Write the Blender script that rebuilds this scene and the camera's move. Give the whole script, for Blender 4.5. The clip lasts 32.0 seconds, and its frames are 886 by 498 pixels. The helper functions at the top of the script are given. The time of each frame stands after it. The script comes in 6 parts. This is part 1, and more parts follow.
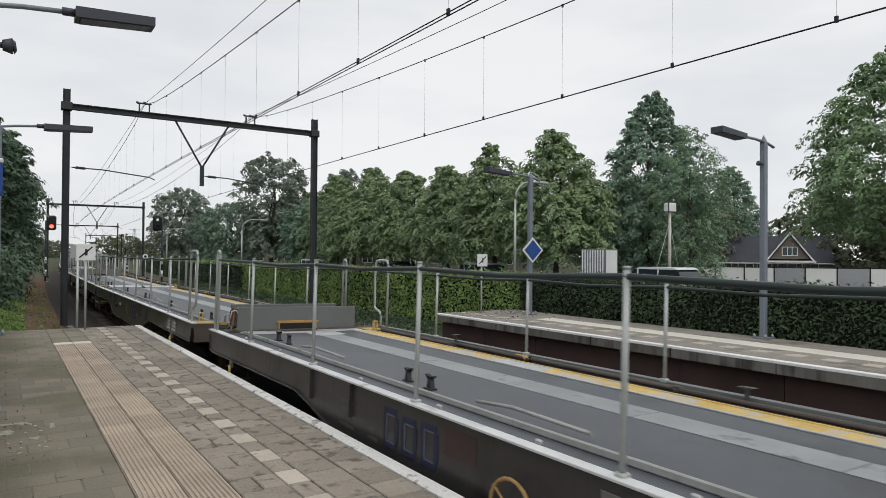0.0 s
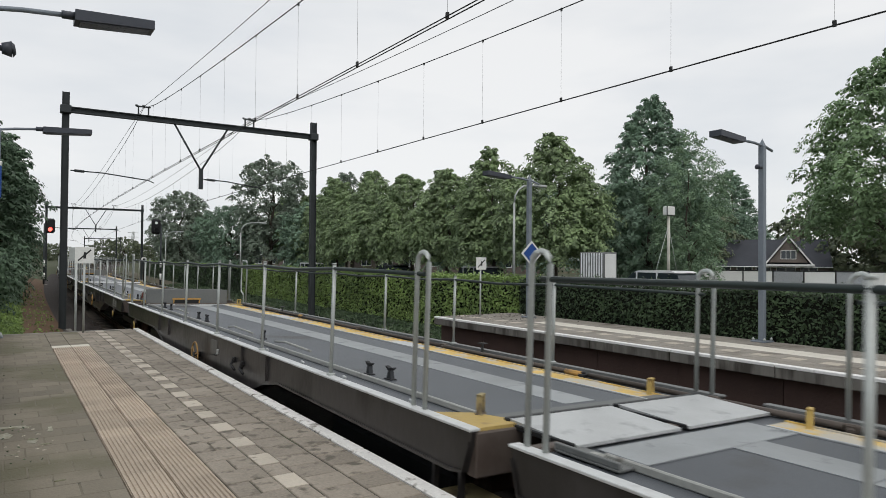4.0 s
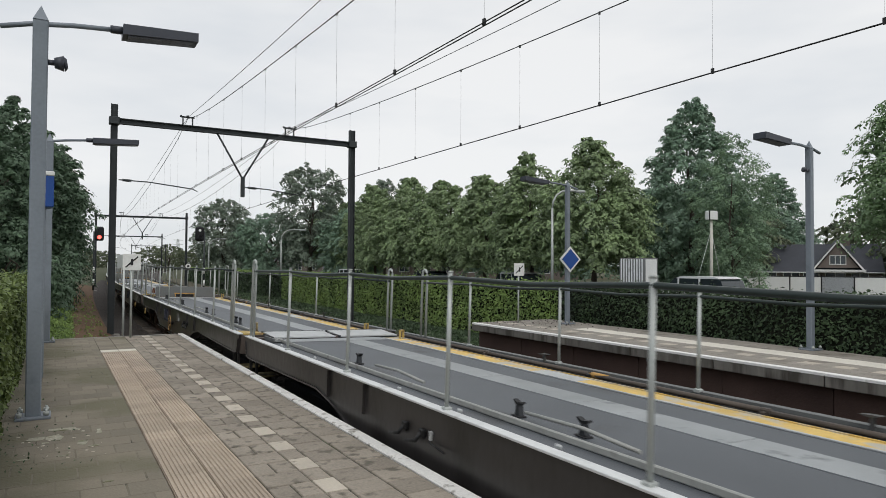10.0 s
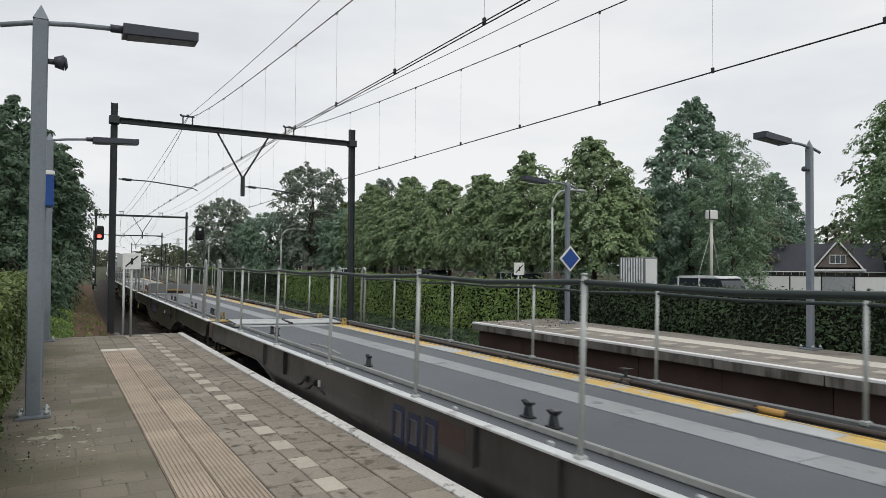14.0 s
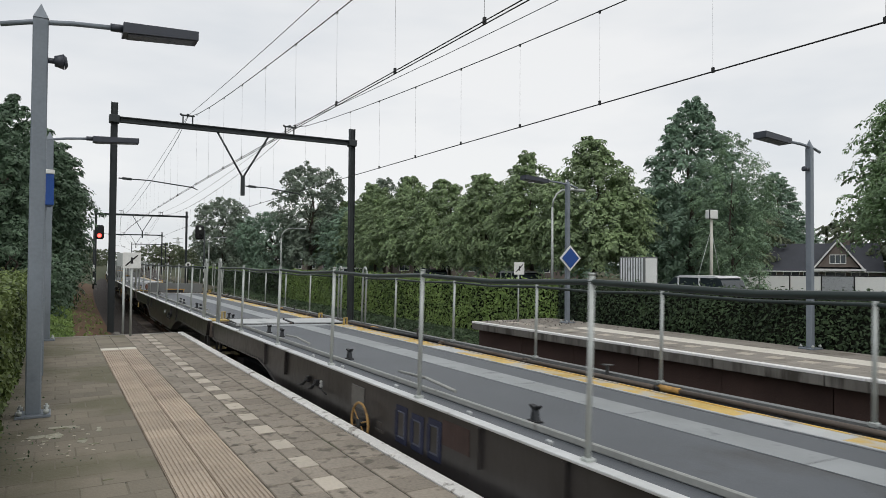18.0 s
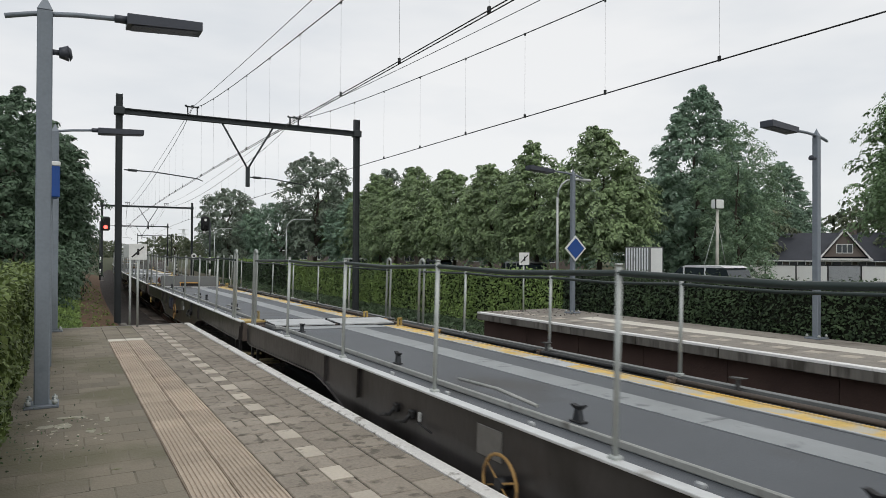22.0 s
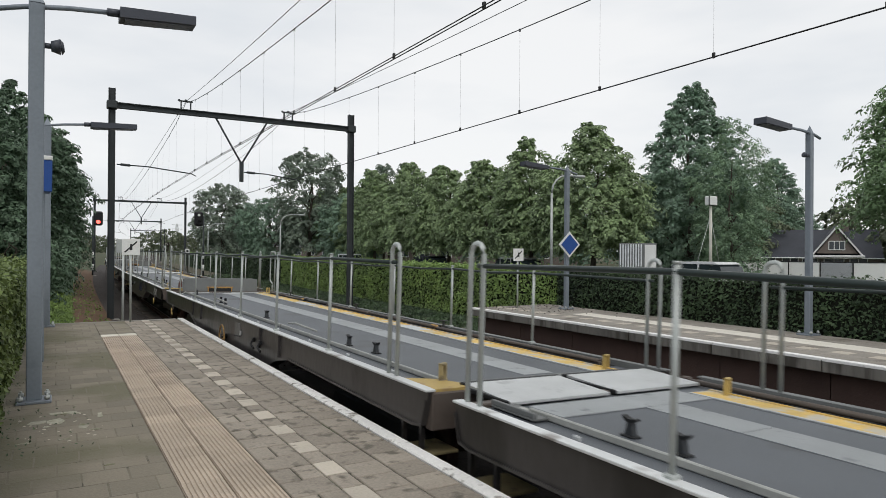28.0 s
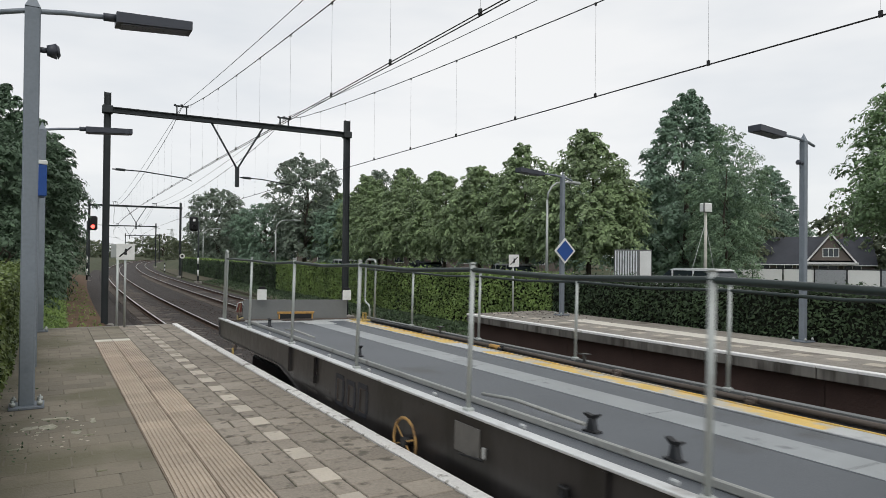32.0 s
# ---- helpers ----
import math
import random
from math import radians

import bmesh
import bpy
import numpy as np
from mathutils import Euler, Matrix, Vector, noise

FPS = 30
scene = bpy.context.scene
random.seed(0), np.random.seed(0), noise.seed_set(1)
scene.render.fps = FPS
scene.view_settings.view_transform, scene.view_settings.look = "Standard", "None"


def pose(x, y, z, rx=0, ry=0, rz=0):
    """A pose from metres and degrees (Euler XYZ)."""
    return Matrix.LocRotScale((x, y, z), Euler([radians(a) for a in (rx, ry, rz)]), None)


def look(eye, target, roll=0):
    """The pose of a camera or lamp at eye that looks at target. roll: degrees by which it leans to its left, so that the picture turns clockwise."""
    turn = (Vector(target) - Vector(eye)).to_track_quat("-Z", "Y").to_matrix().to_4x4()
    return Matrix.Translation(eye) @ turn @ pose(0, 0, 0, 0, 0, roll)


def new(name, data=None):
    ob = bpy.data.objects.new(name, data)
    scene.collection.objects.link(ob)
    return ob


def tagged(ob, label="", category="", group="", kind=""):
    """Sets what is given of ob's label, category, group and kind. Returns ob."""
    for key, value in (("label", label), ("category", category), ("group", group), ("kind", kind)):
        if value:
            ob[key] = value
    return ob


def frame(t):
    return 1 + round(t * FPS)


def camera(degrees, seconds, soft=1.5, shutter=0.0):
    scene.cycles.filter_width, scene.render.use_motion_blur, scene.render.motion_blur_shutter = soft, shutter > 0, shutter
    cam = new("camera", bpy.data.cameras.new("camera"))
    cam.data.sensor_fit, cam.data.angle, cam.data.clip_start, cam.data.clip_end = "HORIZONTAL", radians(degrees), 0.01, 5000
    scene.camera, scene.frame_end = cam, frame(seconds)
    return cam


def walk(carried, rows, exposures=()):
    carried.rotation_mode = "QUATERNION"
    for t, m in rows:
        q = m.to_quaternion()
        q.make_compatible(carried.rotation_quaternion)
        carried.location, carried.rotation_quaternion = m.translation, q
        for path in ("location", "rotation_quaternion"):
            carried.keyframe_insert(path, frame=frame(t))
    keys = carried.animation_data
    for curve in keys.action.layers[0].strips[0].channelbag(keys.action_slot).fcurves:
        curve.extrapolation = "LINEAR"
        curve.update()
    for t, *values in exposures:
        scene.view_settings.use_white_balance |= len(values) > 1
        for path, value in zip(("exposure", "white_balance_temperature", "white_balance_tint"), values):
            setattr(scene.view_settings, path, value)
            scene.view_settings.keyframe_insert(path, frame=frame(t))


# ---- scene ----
# The camera stands on the platform, 1.62 m above the paving, and only turns.
EYE = (0.0, 0.0, 1.62)
cam = camera(67.67, 32.0, soft=0.8, shutter=0.06)


def aim(yaw, pitch, roll):
    y, p = radians(yaw), radians(pitch)
    ahead = Vector((math.sin(y) * math.cos(p), math.cos(y) * math.cos(p), math.sin(p)))
    return look(EYE, Vector(EYE) + ahead, roll)


walk(cam, [(t, aim(yaw, pitch, roll)) for t, yaw, pitch, roll in (
(0, 33.59, 0.60, 0.41), (0.5, 33.67, 0.89, 0.41), (2, 33.68, 0.89, 0.40), (3.5, 33.68, 0.87, 0.46), 
    (5.5, 33.68, 0.96, 0.39), (6.5, 33.69, 0.96, 0.43), (6.8, 33.62, 0.98, 0.42), (6.9, 33.35, 1.05, 0.42), 
    (7, 30.13, 1.56, 0.36), (7.1, 30.38, 1.45, 0.37), (7.3, 30.42, 1.33, 0.37), (7.5, 30.40, 1.28, 0.38), 
    (8, 30.40, 1.42, 0.39), (9, 30.42, 1.39, 0.35), (10, 30.42, 1.39, 0.33), (11, 30.43, 1.29, 0.31), 
    (12, 30.42, 1.31, 0.35), (13, 30.42, 1.29, 0.36), (14.5, 30.42, 1.34, 0.35), (16.5, 30.43, 1.29, 0.31), 
    (18, 30.42, 1.28, 0.40), (18.5, 30.42, 1.34, 0.35), (19, 30.22, 1.27, 0.18), (19.5, 28.93, 0.42, -0.95), 
    (20, 29.29, 0.68, -0.12), (20.5, 29.36, 0.65, -0.01), (21, 29.53, 0.59, 0.43), (21.5, 29.94, 0.55, 0.35), 
    (22, 29.99, 0.46, 0.25), (22.5, 30.25, -0.03, 0.04), (23, 30.21, 0.08, -0.14), (23.5, 30.21, 0.08, -0.08), 
    (24, 30.22, 0.05, -0.03), (24.5, 30.32, -0.10, 0.16), (25, 30.36, -0.05, -0.07), (25.5, 30.34, -0.15, -0.04), 
    (27.5, 30.28, -0.13, 0.42), (28, 30.49, 0.10, 0.39), (28.5, 30.50, 0.11, 0.41), (29, 30.49, 0.12, 0.31), 
    (29.5, 30.48, 0.09, 0.37), (30, 30.49, 0.12, 0.14), (30.5, 30.47, 0.19, 0.14), (31, 30.81, 0.34, 0.64), 
    (31.5, 30.76, 0.53, 0.55), (32, 30.87, 0.61, 0.57),)], exposures=((0, 0.0), (23.5, 0.0), (25, 0.06), (32, 0.06)))

# ---- light: a bright overcast sky and a weak, wide sun behind the clouds ----
SUN_UP, SUN_TURN = radians(52), radians(205)
world = bpy.data.worlds.new("overcast")
scene.world = world
world.use_nodes = True
wn, wl = world.node_tree.nodes, world.node_tree.links
wn.clear()
w_out = wn.new("ShaderNodeOutputWorld")
w_mix = wn.new("ShaderNodeMixShader")
w_mix.inputs[0].default_value = 0.93
w_sky = wn.new("ShaderNodeBackground")
w_cloud = wn.new("ShaderNodeBackground")
sky = wn.new("ShaderNodeTexSky")
sky.sky_type, sky.sun_disc, sky.sun_elevation, sky.sun_rotation = "NISHITA", False, SUN_UP, SUN_TURN
w_sky.inputs[1].default_value = 0.12
w_geo = wn.new("ShaderNodeTexCoord")
w_map = wn.new("ShaderNodeMapping")
w_map.inputs["Scale"].default_value = (1.0, 1.0, 3.5)
w_noise = wn.new("ShaderNodeTexNoise")
w_noise.inputs["Scale"].default_value = 1.7
w_noise.inputs["Detail"].default_value = 5
w_ramp = wn.new("ShaderNodeValToRGB")
w_ramp.color_ramp.elements[0].position, w_ramp.color_ramp.elements[1].position = 0.36, 0.70
w_ramp.color_ramp.elements[0].color = (0.640, 0.684, 0.733, 1)
w_ramp.color_ramp.elements[1].color = (0.905, 0.908, 0.908, 1)
w_cloud.inputs[1].default_value = 1.0
wl.new(w_geo.outputs["Generated"], w_map.inputs[0])
wl.new(w_map.outputs[0], w_noise.inputs["Vector"])
w_split = wn.new("ShaderNodeSeparateXYZ")
w_lean = wn.new("ShaderNodeMath")
w_lean.operation = "MULTIPLY_ADD"
w_lean.inputs[1].default_value = 0.24
wl.new(w_geo.outputs["Generated"], w_split.inputs[0])
wl.new(w_split.outputs[0], w_lean.inputs[0])
wl.new(w_noise.outputs["Fac"], w_lean.inputs[2])
wl.new(w_lean.outputs[0], w_ramp.inputs[0])
wl.new(w_ramp.outputs[0], w_cloud.inputs[0])
wl.new(sky.outputs[0], w_sky.inputs[0])
wl.new(w_sky.outputs[0], w_mix.inputs[1])
wl.new(w_cloud.outputs[0], w_mix.inputs[2])
wl.new(w_mix.outputs[0], w_out.inputs[0])
sun = new("sun", bpy.data.lights.new("sun", "SUN"))
sun.data.energy, sun.data.angle, sun.data.color = 0.95, radians(28), (1.0, 0.97, 0.92)
sun.matrix_basis = look((0, 0, 60), Vector((0, 0, 60)) - Vector((math.sin(SUN_TURN) * math.cos(SUN_UP), math.cos(SUN_TURN) * math.cos(SUN_UP), math.sin(SUN_UP))))


# ---- materials ----
def mat(name, colour, rough=0.6, metal=0.0, vary=0.2, scale=1.5, fine=40.0, fine_vary=0.12, bump=0.15, rand=0.0,
        stain=None, stain_scale=3.0, stain_at=0.58, island=False, spec=0.4, stretch=(1, 1, 1)):
    """A surface with slow and fine variation, a random shift per piece and, if asked, stains of another colour."""
    m = bpy.data.materials.new(name)
    m.use_nodes = True
    n, l = m.node_tree.nodes, m.node_tree.links
    bsdf = n["Principled BSDF"]
    bsdf.inputs["Roughness"].default_value, bsdf.inputs["Metallic"].default_value = rough, metal
    bsdf.inputs["Specular IOR Level"].default_value = spec
    co, info = n.new("ShaderNodeTexCoord"), n.new("ShaderNodeObjectInfo")
    shift = n.new("ShaderNodeVectorMath")
    shift.operation = "MULTIPLY_ADD"
    shift.inputs[1].default_value = stretch
    far = n.new("ShaderNodeVectorMath")
    far.operation = "SCALE"
    far.inputs[0].default_value = (37.0, 91.0, 53.0)
    l.new(info.outputs["Random"], far.inputs["Scale"])
    l.new(co.outputs["Object"], shift.inputs[0])
    l.new(far.outputs[0], shift.inputs[2])

    def noise_at(s, detail=4):
        t = n.new("ShaderNodeTexNoise")
        t.inputs["Scale"].default_value, t.inputs["Detail"].default_value = s, detail
        l.new(shift.outputs[0], t.inputs["Vector"])
        return t.outputs["Fac"]

    def maths(op, a, b):
        t = n.new("ShaderNodeMath")
        t.operation = op
        for k, v in enumerate((a, b)):
            if isinstance(v, (int, float)):
                t.inputs[k].default_value = v
            else:
                l.new(v, t.inputs[k])
        return t.outputs[0]

    slow, quick = noise_at(scale), noise_at(fine, 3)
    value = maths("ADD", maths("MULTIPLY", maths("SUBTRACT", slow, 0.5), 2.6 * vary), maths("MULTIPLY", maths("SUBTRACT", quick, 0.5), 2.6 * fine_vary))
    if rand:
        r = info.outputs["Random"]
        if island:
            g = n.new("ShaderNodeNewGeometry")
            r = maths("FRACT", maths("ADD", g.outputs["Random Per Island"], r), 0)
        value = maths("ADD", value, maths("MULTIPLY", maths("SUBTRACT", r, 0.5), 2 * rand))
    value = maths("MAXIMUM", maths("ADD", value, 1.0), 0.15)
    tint = n.new("ShaderNodeVectorMath")
    tint.operation = "SCALE"
    tint.inputs[0].default_value = colour
    l.new(value, tint.inputs["Scale"])
    out = tint.outputs[0]
    if stain:
        ramp = n.new("ShaderNodeMapRange")
        ramp.inputs[1].default_value, ramp.inputs[2].default_value = stain_at, stain_at + 0.12
        l.new(noise_at(stain_scale, 6), ramp.inputs[0])
        mix = n.new("ShaderNodeMix")
        mix.data_type = "RGBA"
        l.new(ramp.outputs[0], mix.inputs["Factor"])
        l.new(out, mix.inputs["A"])
        mix.inputs["B"].default_value = (*stain, 1)
        out = mix.outputs["Result"]
    l.new(out, bsdf.inputs["Base Color"])
    l.new(maths("ADD", maths("MULTIPLY", maths("SUBTRACT", quick, 0.5), 0.25), rough), bsdf.inputs["Roughness"])
    if bump:
        b = n.new("ShaderNodeBump")
        b.inputs["Strength"].default_value, b.inputs["Distance"].default_value = bump, 0.02
        l.new(quick, b.inputs["Height"])
        l.new(b.outputs[0], bsdf.inputs["Normal"])
    return m


def leaf_mat(name, colour, vary=0.62, shift=(1.25, 1.1, 0.8)):
    """Leaves: each one its own shade, a little light passing through."""
    m = bpy.data.materials.new(name)
    m.use_nodes = True
    n, l = m.node_tree.nodes, m.node_tree.links
    bsdf, out = n["Principled BSDF"], n["Material Output"]
    bsdf.inputs["Roughness"].default_value = 0.5
    bsdf.inputs["Specular IOR Level"].default_value = 0.22
    geo = n.new("ShaderNodeNewGeometry")
    co = n.new("ShaderNodeTexCoord")
    clump = n.new("ShaderNodeTexNoise")
    clump.inputs["Scale"].default_value = 0.7
    l.new(co.outputs["Object"], clump.inputs["Vector"])
    add = n.new("ShaderNodeMath")
    add.operation = "ADD"
    calm = n.new("ShaderNodeMath")
    calm.operation = "MULTIPLY_ADD"
    calm.inputs[1].default_value, calm.inputs[2].default_value = 0.5, 0.25
    l.new(geo.outputs["Random Per Island"], calm.inputs[0])
    l.new(calm.outputs[0], add.inputs[0])
    l.new(clump.outputs["Fac"], add.inputs[1])
    ramp = n.new("ShaderNodeValToRGB")
    e = ramp.color_ramp.elements
    e[0].position, e[1].position = 0.28, 0.80
    e[0].color = (*[c * (1 - vary) for c in colour], 1)
    e[1].color = (*[c * (1 + vary) * s for c, s in zip(colour, shift)], 1)
    half = n.new("ShaderNodeMath")
    half.operation = "MULTIPLY"
    half.inputs[1].default_value = 0.5
    l.new(add.outputs[0], half.inputs[0])
    l.new(half.outputs[0], ramp.inputs[0])
    l.new(ramp.outputs[0], bsdf.inputs["Base Color"])
    trans = n.new("ShaderNodeBsdfTranslucent")
    l.new(ramp.outputs[0], trans.inputs["Color"])
    mix = n.new("ShaderNodeMixShader")
    mix.inputs[0].default_value = 0.18
    l.new(bsdf.outputs[0], mix.inputs[1])
    l.new(trans.outputs[0], mix.inputs[2])
    l.new(mix.outputs[0], out.inputs[0])
    return m


def glow(name, colour, strength):
    m = mat(name, colour, 0.3, vary=0, fine_vary=0, bump=0)
    b = m.node_tree.nodes["Principled BSDF"]
    b.inputs["Emission Color"].default_value, b.inputs["Emission Strength"].default_value = (*colour, 1), strength
    return m


def glass(name, tint=(0.03, 0.04, 0.045)):
    return mat(name, tint, 0.08, vary=0.1, fine_vary=0.02, bump=0, spec=0.8)


TILE = mat("concrete_tile", (0.218, 0.191, 0.146), 0.85, vary=0.22, scale=0.9, fine=60, fine_vary=0.16, bump=0.3, rand=0.12, island=True, stain=(0.148, 0.135, 0.088), stain_scale=0.8, stain_at=0.47)
TILE_FAR = mat("smooth_grey_tile", (0.27, 0.245, 0.21), 0.85, vary=0.2, scale=0.8, fine=40, fine_vary=0.15, bump=0.3, rand=0.07, island=True, stain=(0.15, 0.13, 0.105), stain_scale=1.4, stain_at=0.58)
TILE_EDGE = mat("concrete_tile_edge_rows", (0.288, 0.250, 0.203), 0.85, vary=0.25, scale=2.0, fine=45, fine_vary=0.25, bump=0.4, rand=0.16, island=True, stain=(0.135, 0.118, 0.094), stain_scale=8.0, stain_at=0.555)
TILE_WHITE = mat("pale_marker_tile", (0.49, 0.435, 0.36), 0.8, vary=0.18, fine=50, bump=0.25, rand=0.1, stain=(0.25, 0.22, 0.18), stain_scale=9, stain_at=0.6)
FLAKED = mat("flaked_concrete", (0.34, 0.325, 0.255), 0.9, vary=0.3, scale=5, fine=40, fine_vary=0.25, bump=0.5, stain=(0.17, 0.17, 0.10), stain_scale=7, stain_at=0.52)
TILE_CAP = mat("bright_marker_tile", (0.66, 0.62, 0.54), 0.8, vary=0.1, fine=50, bump=0.2)
TACTILE = mat("ribbed_guide_tile", (0.470, 0.390, 0.310), 0.85, vary=0.2, scale=1.4, fine=55, fine_vary=0.15, bump=0.3, rand=0.12, island=True, stain=(0.27, 0.225, 0.175), stain_scale=2.2, stain_at=0.67)
CONCRETE = mat("platform_concrete", (0.27, 0.255, 0.23), 0.9, vary=0.25, scale=1.2, fine=30, bump=0.3, stain=(0.13, 0.12, 0.10), stain_scale=2.5, stain_at=0.56, rand=0.1)
SLAB = mat("streaked_slab_edge", (0.16, 0.148, 0.13), 0.9, vary=0.35, scale=2.0, fine=14, fine_vary=0.25, bump=0.3, stain=(0.07, 0.062, 0.052), stain_scale=3.0, stain_at=0.5, rand=0.15, stretch=(1, 1, 0.2))
CONCRETE_DARK = mat("dark_brown_concrete", (0.082, 0.050, 0.040), 0.9, vary=0.3, scale=1.0, fine=25, bump=0.3)
EDGE_WHITE = mat("worn_white_edge_paint", (0.80, 0.78, 0.74), 0.75, vary=0.12, fine=35, bump=0.25, stain=(0.23, 0.205, 0.17), stain_scale=8, stain_at=0.57)
EDGE_LINE = mat("white_line_paint", (0.84, 0.82, 0.79), 0.75, vary=0.1, fine=35, bump=0.2, stain=(0.36, 0.33, 0.28), stain_scale=6, stain_at=0.64)
JOINT_SAND = mat("sandy_mossy_joint", (0.185, 0.163, 0.123), 0.95, vary=0.35, scale=2.5, fine=30, bump=0.3, stain=(0.03, 0.03, 0.02), stain_scale=3.2, stain_at=0.58)
JOINT = mat("sand_joint", (0.075, 0.068, 0.05), 0.95, vary=0.3, scale=2.0, bump=0.3, stain=(0.06, 0.075, 0.03), stain_scale=1.5)
GROUND = mat("grass_and_soil", (0.055, 0.062, 0.028), 0.95, vary=0.4, scale=0.35, fine=9, fine_vary=0.3, bump=0.5, stain=(0.12, 0.09, 0.05), stain_scale=0.15, stain_at=0.6)
SANDY = mat("weedy_verge", (0.095, 0.085, 0.055), 0.95, vary=0.3, scale=0.7, fine=20, fine_vary=0.3, bump=0.5, stain=(0.09, 0.095, 0.05), stain_scale=0.5, stain_at=0.57)
CINDER = mat("brown_cinder_path", (0.125, 0.074, 0.041), 0.95, vary=0.3, scale=0.8, fine=18, fine_vary=0.25, bump=0.5)
BALLAST = mat("ballast_bed", (0.050, 0.042, 0.038), 0.95, vary=0.25, scale=0.5, fine=22, fine_vary=0.5, bump=0.9)
STONE = mat("ballast_stone", (0.105, 0.086, 0.076), 0.9, vary=0.1, rand=0.5, island=True, fine=60, bump=0.2)
RAIL_TOP = mat("polished_rail_head", (0.42, 0.40, 0.38), 0.35, 0.9, vary=0.1, bump=0)
RAIL_SIDE = mat("rusty_rail", (0.085, 0.05, 0.035), 0.8, 0.2, vary=0.25, fine=20)
SLEEPER = mat("weathered_sleeper", (0.125, 0.105, 0.09), 0.9, vary=0.3, rand=0.2, fine=30, bump=0.4)
ASPHALT = mat("asphalt", (0.05, 0.05, 0.052), 0.9, vary=0.2, fine=60, bump=0.2)
SILL = mat("grimy_brown_wagon_steel", (0.044, 0.040, 0.039), 0.34, 0.05, vary=0.35, scale=0.8, fine=14, fine_vary=0.2, bump=0.12, rand=0.18, stain=(0.019, 0.017, 0.016), stain_scale=1.3, stain_at=0.50, spec=0.5, stretch=(1, 1, 0.5))
SILL_PALE = mat("brown_grey_wagon_end_steel", (0.098, 0.078, 0.066), 0.6, 0.1, vary=0.3, scale=1.5, fine=18, bump=0.12, rand=0.1, stain=(0.08, 0.06, 0.05), stain_scale=2)
CURB = mat("galvanised_edge_angle", (0.66, 0.67, 0.66), 0.5, 0.25, vary=0.18, scale=2, fine=25, bump=0.1, rand=0.08, stain=(0.33, 0.31, 0.29), stain_scale=3, stain_at=0.6)
DECK = mat("dark_grey_deck_plate", (0.096, 0.105, 0.116), 0.5, 0.1, vary=0.2, scale=1.0, fine=70, fine_vary=0.2, bump=0.15, rand=0.1, stain=(0.06, 0.06, 0.06), stain_scale=0.8, stain_at=0.6)
LANE = mat("pale_worn_deck_lane", (0.31, 0.325, 0.33), 0.45, 0.1, vary=0.22, scale=2.5, fine=50, bump=0.12, rand=0.08, stain=(0.15, 0.16, 0.165), stain_scale=5, stain_at=0.6)
PLATE = mat("pale_aluminium_bridge_plate", (0.53, 0.54, 0.535), 0.45, 0.3, vary=0.15, scale=2.5, fine=60, bump=0.1, stain=(0.36, 0.37, 0.37), stain_scale=4)
FLAP = mat("grey_end_flap", (0.165, 0.17, 0.165), 0.55, 0.15, vary=0.15, scale=1.5, fine=30, rand=0.1, bump=0.08)
FLAP_BACK = mat("ribbed_grey_flap", (0.075, 0.074, 0.072), 0.6, 0.15, vary=0.25, fine=25, rand=0.1)
POST = mat("galvanised_post", (0.44, 0.46, 0.44), 0.45, 0.35, vary=0.12, scale=6, fine=60, bump=0.05, rand=0.08)
HOSE = mat("dark_green_handrail", (0.022, 0.033, 0.030), 0.45, vary=0.2, fine=20, bump=0.05)
YELLOW = mat("worn_yellow_paint", (0.47, 0.335, 0.11), 0.6, vary=0.2, scale=3, fine=30, stain=(0.30, 0.20, 0.09), stain_scale=5, stain_at=0.58, rand=0.12)
WHEEL_PAINT = mat("rusty_orange_wheel_paint", (0.36, 0.215, 0.075), 0.6, vary=0.3, scale=6, fine=40, stain=(0.12, 0.07, 0.04), stain_scale=9, stain_at=0.53, rand=0.15)
YELLOW_OLD = mat("grimy_beige_yellow_paint", (0.34, 0.275, 0.14), 0.65, vary=0.3, scale=4, fine=25, stain=(0.12, 0.095, 0.07), stain_scale=5, stain_at=0.5, rand=0.12)
ORANGE = mat("orange_paint", (0.47, 0.265, 0.075), 0.6, vary=0.25, fine=30, rand=0.1, stain=(0.22, 0.13, 0.07), stain_scale=9, stain_at=0.58)
TUBE_BROWN = mat("brown_grey_tube", (0.088, 0.070, 0.058), 0.6, 0.1, vary=0.3, scale=3, fine=20, rand=0.25)
BLACK = mat("black_steel", (0.016, 0.016, 0.017), 0.5, 0.2, vary=0.25, fine=25, bump=0.1)
CHOCK_GREY = mat("dark_grey_chock_steel", (0.045, 0.048, 0.052), 0.5, 0.3, vary=0.25, fine=25, bump=0.1)
RUBBER = mat("black_rubber", (0.012, 0.012, 0.012), 0.75, vary=0.2, fine=30)
LOGO = mat("dark_blue_marking", (0.020, 0.024, 0.055), 0.6, vary=0.25, scale=5, fine=20, rand=0.2)
LOGO_EDGE = mat("pale_marking_edge", (0.105, 0.115, 0.155), 0.6, vary=0.3, scale=6, fine=20)
LOGO_FAINT = mat("faded_marking", (0.028, 0.029, 0.036), 0.6, vary=0.3, scale=6, fine=20)
STRIP_YELLOW = mat("faded_yellow_strip", (0.64, 0.44, 0.13), 0.65, vary=0.3, scale=2, fine=20, fine_vary=0.2, stain=(0.50, 0.46, 0.38), stain_scale=3.6, stain_at=0.48, rand=0.1)
STENCIL = mat("faint_stencil_paint", (0.085, 0.078, 0.072), 0.5, vary=0.4, scale=9, fine=30)
